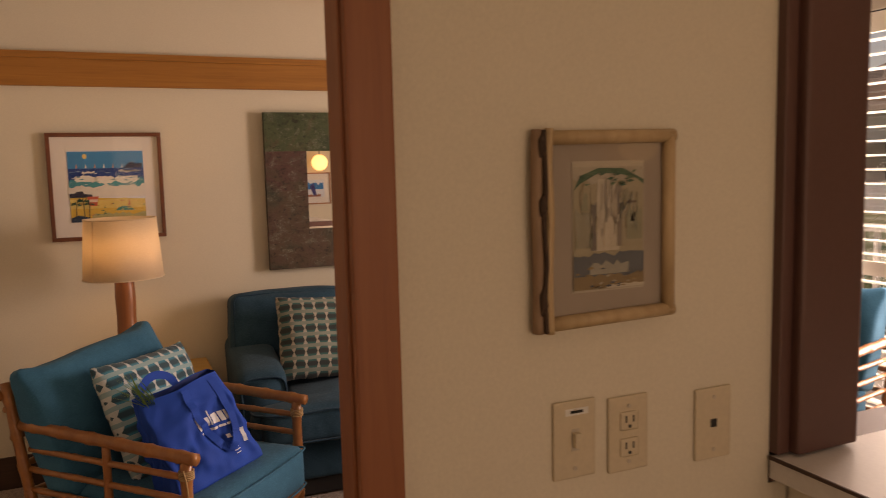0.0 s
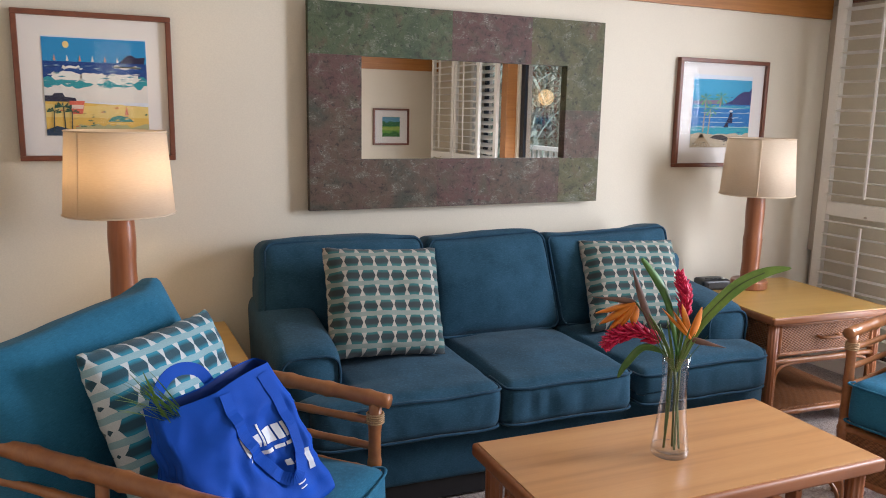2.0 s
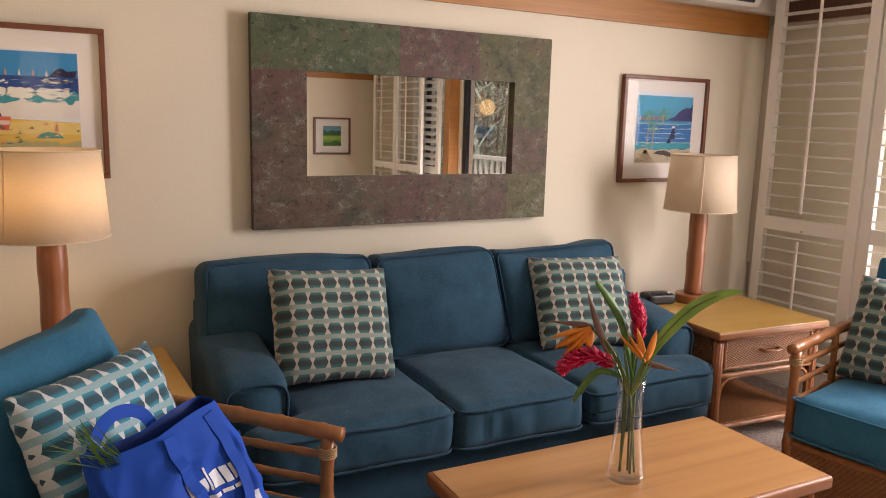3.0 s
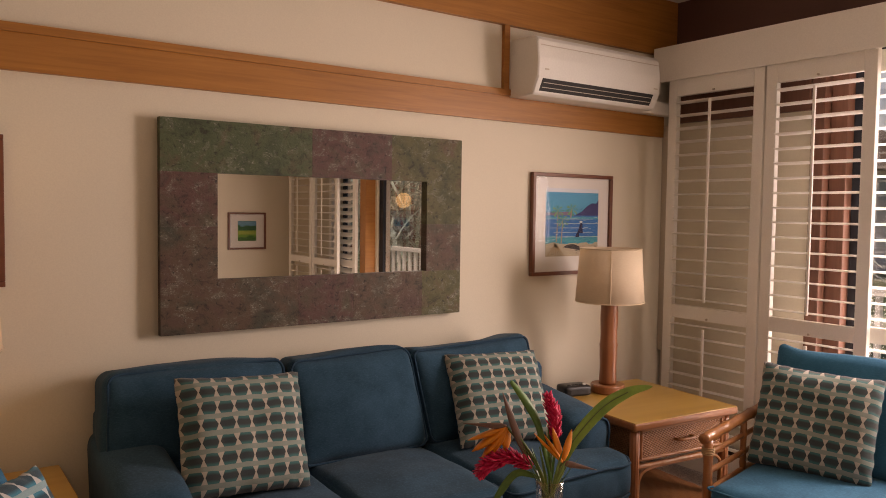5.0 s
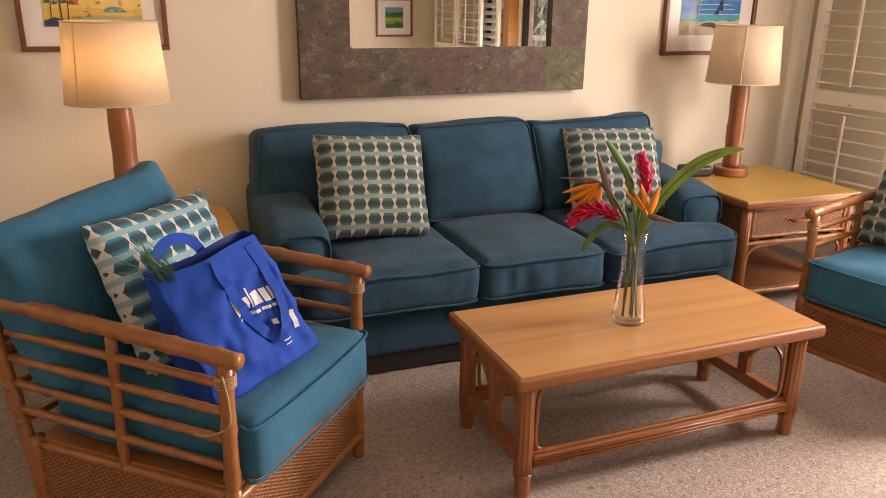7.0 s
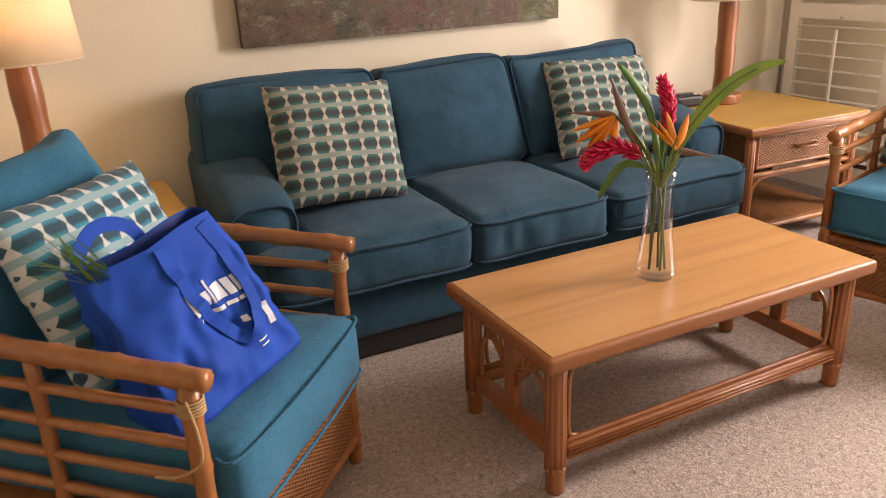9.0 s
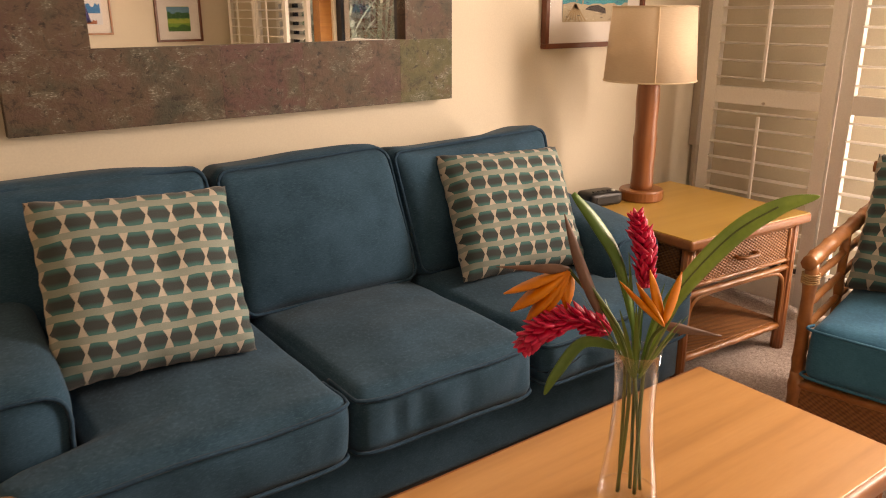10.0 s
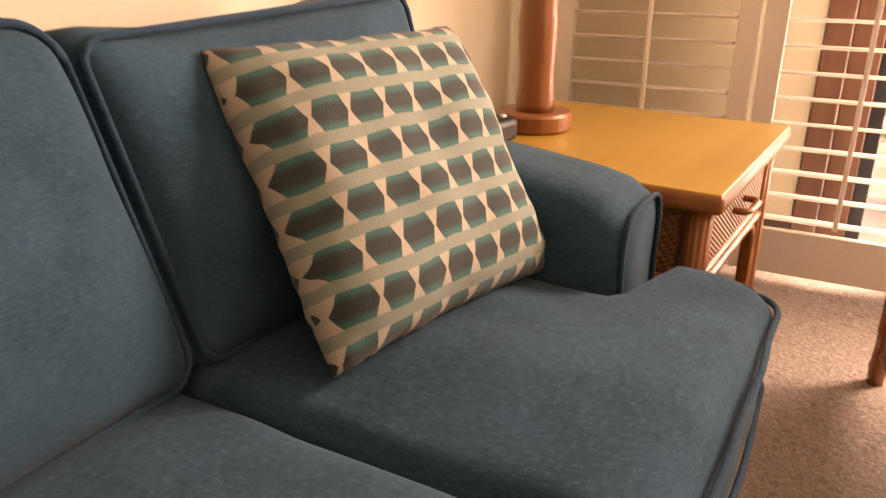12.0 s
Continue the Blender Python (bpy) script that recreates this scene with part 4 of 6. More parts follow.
scatter(PILLOW, plane_at((2.888, 2.966, 0.653), (0.259, -0.965, -0.031), (0.381, 0.072, 0.922)), "patterned teal and cream square cushion on the armchair")

# shopping bag ----------------------------------------------------------------------------
bag = thing("shopping_bag", "bright blue shopping bag with white print, open on the armchair", "bag", LC @ Matrix.Translation((-0.075, 0.115, 0)) @ Matrix.Rotation(radians(-14), 4, 'Z') @ Matrix.Translation((0, 0, 0.475)) @ Matrix.Rotation(radians(-6), 4, 'Y') @ Matrix.Translation((0.085, -0.115, -0.465)))


def bag_shell():
    """A slumped open tote: a ring of columns from the base to the rim, leaning back."""
    b = bmesh.new()
    rows, cols = 34, 160
    rc = random.Random(12)
    creases = [(rc.uniform(-1, 1), rc.uniform(0.02, 0.75), rc.uniform(0, math.pi), rc.uniform(0.05, 0.12), rc.uniform(0.15, 0.4), rc.choice((-1, 1)) * rc.uniform(0.004, 0.011)) for _ in range(34)]
    grid = []
    for j in range(rows + 1):
        t = j / rows
        ring = []
        for i in range(cols):
            side, f = divmod(8 * i / cols, 2)
            f -= 1
            ux, uy = ((f, -1), (1, f), (-f, 1), (-1, -f))[int(side)]
            k = (abs(ux) ** 9 + abs(uy) ** 9) ** (-1 / 9)
            ux, uy = ux * k, uy * k
            hx = 0.154 - 0.014 * t
            hy = 0.082 - 0.056 * t
            cx = -0.085 - 0.012 * t
            cy = 0.100 + 0.085 * t
            x, y = cx + ux * hx, cy + uy * hy
            z = 0.465 + t * (0.300 + 0.008 * ux + 0.005 * math.sin(3.1 * ux) * t)
            y += 0.05 * max(0.0, -0.15 - ux) * t
            sag = math.sin(math.pi * t) * 0.012 + 0.022 * max(0.0, 1 - t * 3.5)
            w = noise.noise_vector(Vector((x * 11, y * 11, z * 11))) * (0.013 * (0.25 + math.sin(math.pi * t) * (1.3 - t)))
            fold = 0.5 - abs(noise.noise(Vector((x * 13 + z * 9, y * 13, z * 13 - x * 12))))
            w += Vector((0, -fold * 0.024 * math.sin(math.pi * t) ** 0.5 * (1.35 - t), 0))
            crush = 0.0
            for cu, ct_, turn, wide, reach, depth in creases:
                du, dt = (f - cu) * 0.55, t - ct_
                across, along = du * math.cos(turn) + dt * math.sin(turn), dt * math.cos(turn) - du * math.sin(turn)
                crush += depth * max(0.0, 1 - abs(across) / wide) * max(0.0, 1 - abs(along) / reach)
            crush *= min(1.0, 5 * (1 - t)) * min(1.0, 6 * t)
            w += Vector((ux * crush if abs(ux) > abs(uy) else 0.0, uy * crush if abs(uy) >= abs(ux) else 0.0, 0))
            ring.append(b.verts.new((x + w.x + ux * sag, y + w.y - abs(uy) * 0.004, max(z + w.z * 0.4, 0.462))))
        grid.append(ring)
    for r0, r1 in zip(grid, grid[1:]):
        for k in range(cols):
            b.faces.new((r0[k], r0[(k + 1) % cols], r1[(k + 1) % cols], r1[k]))
    b.faces.new(list(reversed(grid[0])))
    return b


shell = bag_shell()
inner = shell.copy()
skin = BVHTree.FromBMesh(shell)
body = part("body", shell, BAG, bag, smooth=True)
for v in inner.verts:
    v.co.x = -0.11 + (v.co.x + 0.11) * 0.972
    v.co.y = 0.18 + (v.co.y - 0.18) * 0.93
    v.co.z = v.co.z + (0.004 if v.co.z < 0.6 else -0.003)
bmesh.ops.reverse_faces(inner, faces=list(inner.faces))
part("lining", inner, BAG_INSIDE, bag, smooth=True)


def on_front(u, t, out=0.006):
    """A place on the front of the bag: u across from -1 to 1, t from base to rim."""
    p = Vector((-0.085 - 0.012 * t + u * (0.148 - 0.012 * t), -0.2, 0.468 + t * (0.296 + 0.008 * u)))
    hit = skin.ray_cast(p, Vector((0, 1, 0)))[0]
    y = hit.y if hit else 0.100 + 0.085 * t - (0.082 - 0.056 * t)
    return Vector((p.x, y - out, p.z))


def band(path, width, thick=0.0022):
    """A flat strap along a path."""
    b = bmesh.new()
    rows = []
    for i, p in enumerate(path):
        d = (path[min(i + 1, len(path) - 1)] - path[max(i - 1, 0)]).normalized()
        n = Vector((0, -1, 0.3))
        s = d.cross(n).normalized() * (width / 2)
        k = Vector((0, -thick, 0))
        rows.append([b.verts.new(p - s), b.verts.new(p + s), b.verts.new(p + s + k), b.verts.new(p - s + k)])
    for r0, r1 in zip(rows, rows[1:]):
        for q in range(4):
            b.faces.new((r0[q], r0[(q + 1) % 4], r1[(q + 1) % 4], r1[q]))
    bmesh.ops.recalc_face_normals(b, faces=list(b.faces))
    return b


front_loop = [on_front(*q) for q in smooth_path([Vector(c) for c in ((-0.04, 0.97, 0.002), (-0.06, 0.80, 0.005), (0.02, 0.58, 0.009), (0.18, 0.36, 0.012), (0.38, 0.26, 0.014), (0.62, 0.34, 0.012), (0.78, 0.52, 0.009), (0.80, 0.76, 0.006), (0.74, 0.97, 0.002))], 8)]
part("front_handle", band(front_loop, 0.027, 0.0015), BAG, bag)
back_loop = smooth_path([Vector((-0.225, 0.212, 0.70)), Vector((-0.222, 0.219, 0.765)), Vector((-0.185, 0.226, 0.806)), Vector((-0.14, 0.228, 0.812)), Vector((-0.095, 0.224, 0.785)), Vector((-0.07, 0.212, 0.72))], 6)
part("rear_handle", band(back_loop, 0.027, 0.0015), BAG, bag)


def print_bar(u0, u1, t0, t1):
    """A patch of print lying on the front of the bag."""
    b = bmesh.new()
    n, m = 8, 5
    rows = [[b.verts.new(on_front(u0 + (u1 - u0) * i / n, t0 + (t1 - t0) * k / m, 0.002)) for i in range(n + 1)] for k in range(m + 1)]
    for r0, r1 in zip(rows, rows[1:]):
        for i in range(n):
            b.faces.new((r0[i], r0[i + 1], r1[i + 1], r1[i]))
    return b


x = -0.12
for w, h in ((0.20, 0.15), (0.11, 0.10), (0.035, 0.16), (0.17, 0.10), (0.11, 0.10), (0.06, 0.10), (0.05, 0.13)):
    part("lettering", print_bar(x, x + w, 0.52, 0.52 + h), WHITE_PRINT, bag, "white block of brand lettering")
    x += w + 0.030
for u, t in ((0.80, 0.73), (0.845, 0.70), (0.80, 0.66)):
    part("print_spark", print_bar(u, u + 0.025, t, t + 0.03), WHITE_PRINT, bag)
for u0, u1 in ((-0.10, 0.08), (0.11, 0.36), (0.40, 0.56), (0.59, 0.80)):
    part("lettering", print_bar(u0, u1, 0.465, 0.490), WHITE_PRINT, bag, "thin line of white print")
for u, t in ((0.44, 0.34), (0.56, 0.31), (0.68, 0.36)):
    part("print_patch", print_bar(u, u + 0.09, t, t + 0.04), WHITE_PRINT if u < 0.6 else YELLOW_PRINT, bag)
for k in range(4):
    part("print_line", print_bar(0.46, 0.60 + 0.03 * (k % 2), 0.16 + k * 0.03, 0.168 + k * 0.03), WHITE_PRINT, bag)
part("label_patch", print_bar(0.82, 0.92, 0.22, 0.38), WHITE_PRINT, bag)
greens = bmesh.new()
rg = random.Random(3)
for k in range(26):
    blade(greens, (-0.205 + rg.uniform(-0.02, 0.025), 0.185 + rg.uniform(-0.012, 0.012), 0.735), (-0.75 + rg.uniform(-0.35, 0.45), rg.uniform(-0.25, 0.2), 0.9), rg.uniform(0.11, 0.19), 0.0065, 0.12)
single("green_herbs", greens, LIGHT_LEAF, "bunch of thin green herb stalks sticking out of the bag", "herbs", bag.matrix_basis.copy(), kind="stuff")


# coffee table --------------------------------------------------------------------------------
def bundle(p0, p1, r, flutes=11):
    """A reeded leg: split canes bound side by side round a core."""
    p0, p1 = Vector(p0), Vector(p1)
    b = bmesh.new()
    n = flutes * 4
    rings = []
    for k in range(4):
        c = p0.lerp(p1, k / 3)
        w = 1 + 0.03 * math.sin(k * 2.1)
        rings.append([b.verts.new(c + Vector((math.cos(6.28319 * q / n), math.sin(6.28319 * q / n), 0)) * r * w * (0.86 + 0.15 * abs(math.sin(math.pi * q * flutes / n)))) for q in range(n)])
    for r0, r1 in zip(rings, rings[1:]):
        for q in range(n):
            b.faces.new((r0[q], r0[(q + 1) % n], r1[(q + 1) % n], r1[q]))
    b.faces.new(list(reversed(rings[0])))
    b.faces.new(rings[-1])
    return b


ct = thing("coffee_table", "low honey-coloured wooden coffee table with reeded rattan legs", "coffee table", pose(1.522, 2.973, 0, 0, 0, -2.4))
part("tabletop", box(-0.532, 0.532, -0.244, 0.244, 0.396, 0.407, 0.002), TOPWOOD, ct)
part("top_edge", box(-0.546, 0.546, -0.258, 0.258, 0.363, 0.4045, 0.014, seg=4), EDGEWOOD, ct, "rounded orange-brown rim", smooth=True)
for sx in (-1, 1):
    for sy in (-1, 1):
        leg = part("leg", bundle((sx * 0.492, sy * 0.204, 0.062), (sx * 0.492, sy * 0.204, 0.366), 0.027), LEGWOOD, ct, smooth=True)
        part("foot", lathe([(0.021, 0.0), (0.0235, 0.006), (0.0235, 0.054), (0.027, 0.066), (0.027, 0.078)], 16), LEGWOOD, leg, m=Matrix.Translation((sx * 0.492, sy * 0.204, 0)), smooth=True)
for sy in (-1, 1):
    part("stretcher", box(-0.468, 0.468, sy * 0.204 - 0.017, sy * 0.204 + 0.017, 0.090, 0.132, 0.009, seg=3), EDGEWOOD, ct, smooth=True)
    for dz in (0.100, 0.111, 0.122):
        part("reed", tube([(-0.466, sy * 0.2215, dz), (0.466, sy * 0.2215, dz)], 0.0048, 6), LEGWOOD, ct, smooth=True)
    part("top_reed", cane((-0.466, sy * 0.204, 0.136), (0.466, sy * 0.204, 0.136), 0.0075), LEGWOOD, ct, smooth=True)
    hoop = smooth_path([(-0.40, sy * 0.199, 0.346), (-0.444, sy * 0.199, 0.325), (-0.452, sy * 0.199, 0.25), (-0.452, sy * 0.199, 0.17), (-0.44, sy * 0.199, 0.142), (-0.40, sy * 0.199, 0.134)], 5)
    part("corner_cane", tube(hoop, 0.0062, 6), CANE, ct, smooth=True)
    part("corner_cane", tube([(-p.x, p.y, p.z) for p in hoop], 0.0062, 6), CANE, ct, smooth=True)
for sx in (-1, 1):
    x = sx * 0.487
    part("end_stretcher", box(x - 0.017, x + 0.017, -0.175, 0.175, 0.092, 0.136, 0.006), LEGWOOD, ct)
    part("end_post", box(x - 0.013, x + 0.013, -0.022, 0.022, 0.136, 0.365, 0.004), LEGWOOD, ct)
    for k in range(4):
        f = 0.045 + k * 0.035
        for sy in (-1, 1):
            pts = smooth_path([(x, sy * 0.02, 0.20 + k * 0.012), (x, sy * (0.02 + f * 0.55), 0.245 + k * 0.014), (x, sy * (0.02 + f), 0.35)], 6)
            part("fan_cane", tube(pts, 0.006, 6), CANE, ct, smooth=True)
    for sy in (-1, 1):
        part("side_hoop", tube(smooth_path([(x, sy * 0.165, 0.14), (x, sy * 0.155, 0.25), (x, sy * 0.10, 0.285), (x, sy * 0.03, 0.26)], 6), 0.0065, 6), CANE, ct, smooth=True)


# end tables ------------------------------------------------------------------------------------
def end_table(m, label, drawer=True):
    """Local frame: origin on the floor at the middle, drawer to -y."""
    t = thing("end_table", label, "side table", m, "end tables beside the sofa")
    w, d = 0.335, 0.335
    part("tabletop", box(-w + 0.005, w - 0.005, -d + 0.005, d - 0.005, 0.536, 0.546, 0.003), TOPWOOD_YELLOW, t)
    part("top_edge", box(-w, w, -d, d, 0.508, 0.5435, 0.012, seg=3), EDGEWOOD, t, smooth=True)
    for sx in (-1, 1):
        for sy in (-1, 1):
            part("leg", bundle((sx * (w - 0.045), sy * (d - 0.045), 0), (sx * (w - 0.045), sy * (d - 0.045), 0.51), 0.023), LEGWOOD, t, smooth=True)
    part("case", box(-w + 0.055, w - 0.055, -d + 0.055, d - 0.045, 0.352, 0.508), LEGWOOD, t)
    for sx in (-1, 1):
        part("side_panel", box(sx * (w - 0.05) - 0.006, sx * (w - 0.05) + 0.006, -d + 0.08, d - 0.08, 0.365, 0.50, 0.002), WICKER, t)
        part("side_frame", cane((sx * (w - 0.045), -d + 0.06, 0.352), (sx * (w - 0.045), d - 0.06, 0.352), 0.012), CANE, t, smooth=True)
        part("side_stretcher", cane((sx * (w - 0.045), -d + 0.06, 0.095), (sx * (w - 0.045), d - 0.06, 0.095), 0.014), CANE, t, smooth=True)
    drw = part("drawer", box(-w + 0.075, w - 0.075, -d + 0.034, -d + 0.052, 0.372, 0.495, 0.003), WICKER, t, "woven cane drawer front")
    for z in (0.368, 0.499):
        part("drawer_edge", cane((-w + 0.06, -d + 0.036, z), (w - 0.06, -d + 0.036, z), 0.009), CANE, drw, smooth=True)
    for sx in (-1, 1):
        part("drawer_edge", cane((sx * (w - 0.075), -d + 0.036, 0.37), (sx * (w - 0.075), -d + 0.036, 0.497), 0.009), CANE, drw, smooth=True)
    part("handle", tube(smooth_path([(-0.05, -d + 0.034, 0.435), (-0.045, -d + 0.008, 0.435), (0, -d + 0.002, 0.435), (0.045, -d + 0.008, 0.435), (0.05, -d + 0.034, 0.435)], 5), 0.0075, 7), CANE, drw, smooth=True)
    part("front_rail", cane((-w + 0.05, -d + 0.04, 0.335), (w - 0.05, -d + 0.04, 0.335), 0.012), CANE, t, smooth=True)
    arch = smooth_path([(-w + 0.066, -d + 0.04, 0.11), (-w + 0.066, -d + 0.04, 0.24), (-w + 0.085, -d + 0.04, 0.30), (-w + 0.15, -d + 0.04, 0.322), (0, -d + 0.04, 0.325), (w - 0.15, -d + 0.04, 0.322), (w - 0.085, -d + 0.04, 0.30), (w - 0.066, -d + 0.04, 0.24), (w - 0.066, -d + 0.04, 0.11)], 5)
    part("arch_cane", tube(arch, 0.008, 7), CANE, t, smooth=True)
    part("front_stretcher", cane((-w + 0.05, -d + 0.045, 0.095), (w - 0.05, -d + 0.045, 0.095), 0.014), CANE, t, smooth=True)
    part("rear_stretcher", cane((-w + 0.05, d - 0.045, 0.095), (w - 0.05, d - 0.045, 0.095), 0.014), CANE, t, smooth=True)
    part("lower_shelf", box(-w + 0.05, w - 0.05, -d + 0.05, d - 0.05, 0.098, 0.112, 0.002), WICKER, t, "dark woven lower shelf")
    return t


end_table(pose(2.937, 3.885, 0, 0, 0, -5.1), "honey-coloured end table with a woven cane drawer and lower shelf")
end_table(pose(0.118, 4.015, 0, 0, 0, 0), "honey-coloured end table behind the armchair")


# lamps ---------------------------------------------------------------------------------------------
def table_lamp(at, label, lift=0.0):
    l = thing("table_lamp", label, "lamp", Matrix.Translation(at), "matching table lamps")
    part("base", lathe([(0.0, 0.0), (0.082, 0.0), (0.086, 0.006), (0.086, 0.036), (0.082, 0.042), (0.0, 0.042)][1:-1], 36), LAMPWOOD, l, smooth=False)
    n = 40
    prof = [(0.043 + 0.0014 * math.sin(z * 37) + 0.002 * (abs(z - 0.24) < 0.006), z) for z in [0.042 + k * (0.46 + lift - 0.042) / 24 for k in range(25)]]
    part("column", lathe(prof, n), LAMPWOOD, l, smooth=True)
    sh = part("shade", lathe([(0.172, 0.445 + lift), (0.153, 0.715 + lift)], 48, False), SHADE, l, "tapered cream linen shade", smooth=True)
    sol = sh.modifiers.new("thickness", 'SOLIDIFY')
    sol.thickness = 0.0025
    for r, z in ((0.1725, 0.447), (0.1535, 0.713)):
        part("hem", loop_tube([(r * math.cos(k * 0.1309), r * math.sin(k * 0.1309), z + lift) for k in range(48)], 0.0028, 6), SHADE, sh, smooth=True)
    part("seam", tube([(0.1735 * math.cos(3.9), 0.1735 * math.sin(3.9), 0.447 + lift), (0.1545 * math.cos(3.9), 0.1545 * math.sin(3.9), 0.713 + lift)], 0.0022, 5), SHADE, sh)
    part("bulb_holder", lathe([(0.016, 0.46 + lift), (0.016, 0.52 + lift)], 12), BLACK, l)
    return l


table_lamp((0.085, 4.06, 0.547), "table lamp with a turned wood column and a lit cream shade", 0.03)
table_lamp((2.925, 4.06, 0.547), "table lamp with a turned wood column and an unlit cream shade", 0.015)

# clock radio ------------------------------------------------------------------------------------------
ck = thing("clock_radio", "small black clock radio beside the lamp", "clock", pose(2.735, 4.11, 0.547, 0, 0, -12))
part("body", soft_box(-0.075, 0.075, -0.05, 0.05, 0.0, 0.05, 0.014, (0, 0, 0.004), 0.0, 8), BLACK, ck, smooth=True)
part("display", box(-0.05, 0.05, -0.0525, -0.049, 0.012, 0.036, 0.001), DARK_SLOT, ck)
for k in range(5):
    part("button", box(-0.05 + k * 0.022, -0.036 + k * 0.022, -0.03, -0.018, 0.051, 0.056, 0.001), WHITE_PLASTIC if k == 4 else DARK_SLOT, ck)
part("cord", tube(smooth_path([(0.05, 0.05, 0.02), (0.10, 0.08, 0.004), (0.16, 0.05, 0.004), (0.20, 0.12, 0.004)], 6), 0.0025, 6), BLACK, ck, smooth=True)

# air conditioner -----------------------------------------------------------------------------------------
ac = thing("air_conditioner", "white wall-mounted split air conditioner in the corner", "air conditioner")
b = bmesh.new()
prof = [(YN - 0.002, 2.03), (YN - 0.10, 2.022), (4.225, 2.026), (4.212, 2.036), (4.177, 2.108), (4.174, 2.20), (4.186, 2.285), (4.205, 2.305), (YN - 0.002, 2.312)]
ends = []
for x in (2.515, 2.522, 3.408, 3.415):
    k = 0.006 if x in (2.515, 3.415) else 0.0
    ends.append([b.verts.new((x, y + (k if y < 4.3 else 0), z - (k if z > 2.2 else -k))) for y, z in prof])
for r0, r1 in zip(ends, ends[1:]):
    for k in range(len(prof)):
        b.faces.new((r0[k], r1[k], r1[(k + 1) % len(prof)], r0[(k + 1) % len(prof)]))
b.faces.new(ends[0])
b.faces.new(list(reversed(ends[-1])))
bmesh.ops.recalc_face_normals(b, faces=list(b.faces))
part("body", b, WHITE_PLASTIC, ac)
vent = part("outlet", box(-0.405, 0.405, -0.003, 0.006, -0.030, 0.033), DARK_SLOT, ac, "dark air outlet", m=pose(2.955, 4.1945, 2.072, 26, 0, 0))
for k in range(2):
    part("louvre", box(-0.395, 0.395, -0.007, -0.002, -0.012 + k * 0.024, -0.0095 + k * 0.024, 0.0006), DUCT, vent)
for k in range(5):
    part("vane", box(-0.25 + k * 0.13, -0.246 + k * 0.13, -0.005, -0.001, -0.028, 0.03), BLACK, vent)
part("panel_line", box(2.53, 3.40, 4.1735, 4.177, 2.258, 2.261), DUCT, ac)
part("badge", box(2.56, 2.585, 4.1735, 4.1765, 2.142, 2.149), DUCT, ac)
part("badge", box(3.36, 3.39, 4.1735, 4.1765, 2.130, 2.136), DUCT, ac)
part("sensor", box(3.365, 3.395, 4.193, 4.199, 2.06, 2.085), WHITE_PLASTIC, ac)
part("pipe_cover", box(3.415, 3.72, YN - 0.10, YN - 0.025, 2.025, 2.10, 0.01), WHITE_PLASTIC, ac)

# vase with flowers ------------------------------------------------------------------------------------------
vz = 0.4075
vase = thing("glass_vase", "clear waisted glass vase on the coffee table", "vase", Matrix.Translation((1.484, 2.962, vz)))
outer = [(0.050, 0.0), (0.0535, 0.004), (0.053, 0.02), (0.047, 0.07), (0.0405, 0.12), (0.0365, 0.17), (0.0355, 0.21), (0.0370, 0.255), (0.0405, 0.298)]
inside = [(r - 0.0028, z) for r, z in reversed(outer[2:])] + [(0.044, 0.012), (0.001, 0.011)]
part("glass", lathe(outer[2:] + inside[:-2], 40, False), VASE_GLASS, vase, smooth=True)
part("base", lathe(outer[:3] + [(0.0500, 0.0185), (0.044, 0.012), (0.001, 0.011)], 40), VASE_GLASS, vase, "thick clear glass foot", smooth=True)

V = Vector((1.484, 2.962, vz))


def stalk(points, r0, r1, seg=7):
    P = smooth_path(points, 6)
    return tube(P, [0.75 * (r0 + (r1 - r0) * i / (len(P) - 1)) for i in range(len(P))], seg)


def flower(name, label):
    return thing(name, label, "flower", group="flowers in the vase")


def petal(bm, root, direction, length, width, thick=0.25, curl=0.0):
    """A pointed petal: a flattened spindle."""
    d = Vector(direction).normalized()
    pts, rad = [], []
    for i in range(7):
        t = i / 6
        pts.append(Vector(root) + d * length * t + Vector((0, 0, curl * length * t * t)))
        rad.append(max(0.0006, width / 2 * math.sin(math.pi * min(0.985, 0.10 + 0.88 * t)) ** 0.8))
    tube(pts, rad, 6, bm, True, thick)


def ginger(parent, points, r0, rows, seed):
    """A torch ginger head: overlapping bracts in whorls along an axis."""
    rr = random.Random(seed)
    P = smooth_path(points, rows)
    n = len(P)
    head = part("head", tube(P, r0 * 0.42, 7), RED_PETAL, parent, smooth=True)
    for i in range(n):
        t = i / (n - 1)
        d = (P[min(i + 1, n - 1)] - P[max(i - 1, 0)]).normalized()
        a = d.cross(Vector((0.3, 0.2, 0.9))).normalized()
        c = d.cross(a)
        r = r0 * (0.55 + 0.6 * math.sin(math.pi * (0.15 + 0.8 * t)))
        for k in range(6):
            an = 6.2832 * k / 6 + i * 0.52 + rr.uniform(-0.2, 0.2)
            o = a * math.cos(an) + c * math.sin(an)
            b = bmesh.new()
            petal(b, P[i] + o * r * 0.22, o * rr.uniform(0.55, 0.85) + d * rr.uniform(0.7, 1.0), r * rr.uniform(0.95, 1.45), r * rr.uniform(0.6, 0.9), 0.32, 0.08)
            part("bract", b, RED_PETAL, head, smooth=True)
    return head


fl = flower("red_ginger", "upright crimson ginger flower")
part("stem", stalk([V + Vector((0.008, 0.0, 0.02)), V + Vector((0.012, 0.012, 0.29)), (1.528, 2.995, 0.80)], 0.0045, 0.004), STEM, fl, smooth=True)
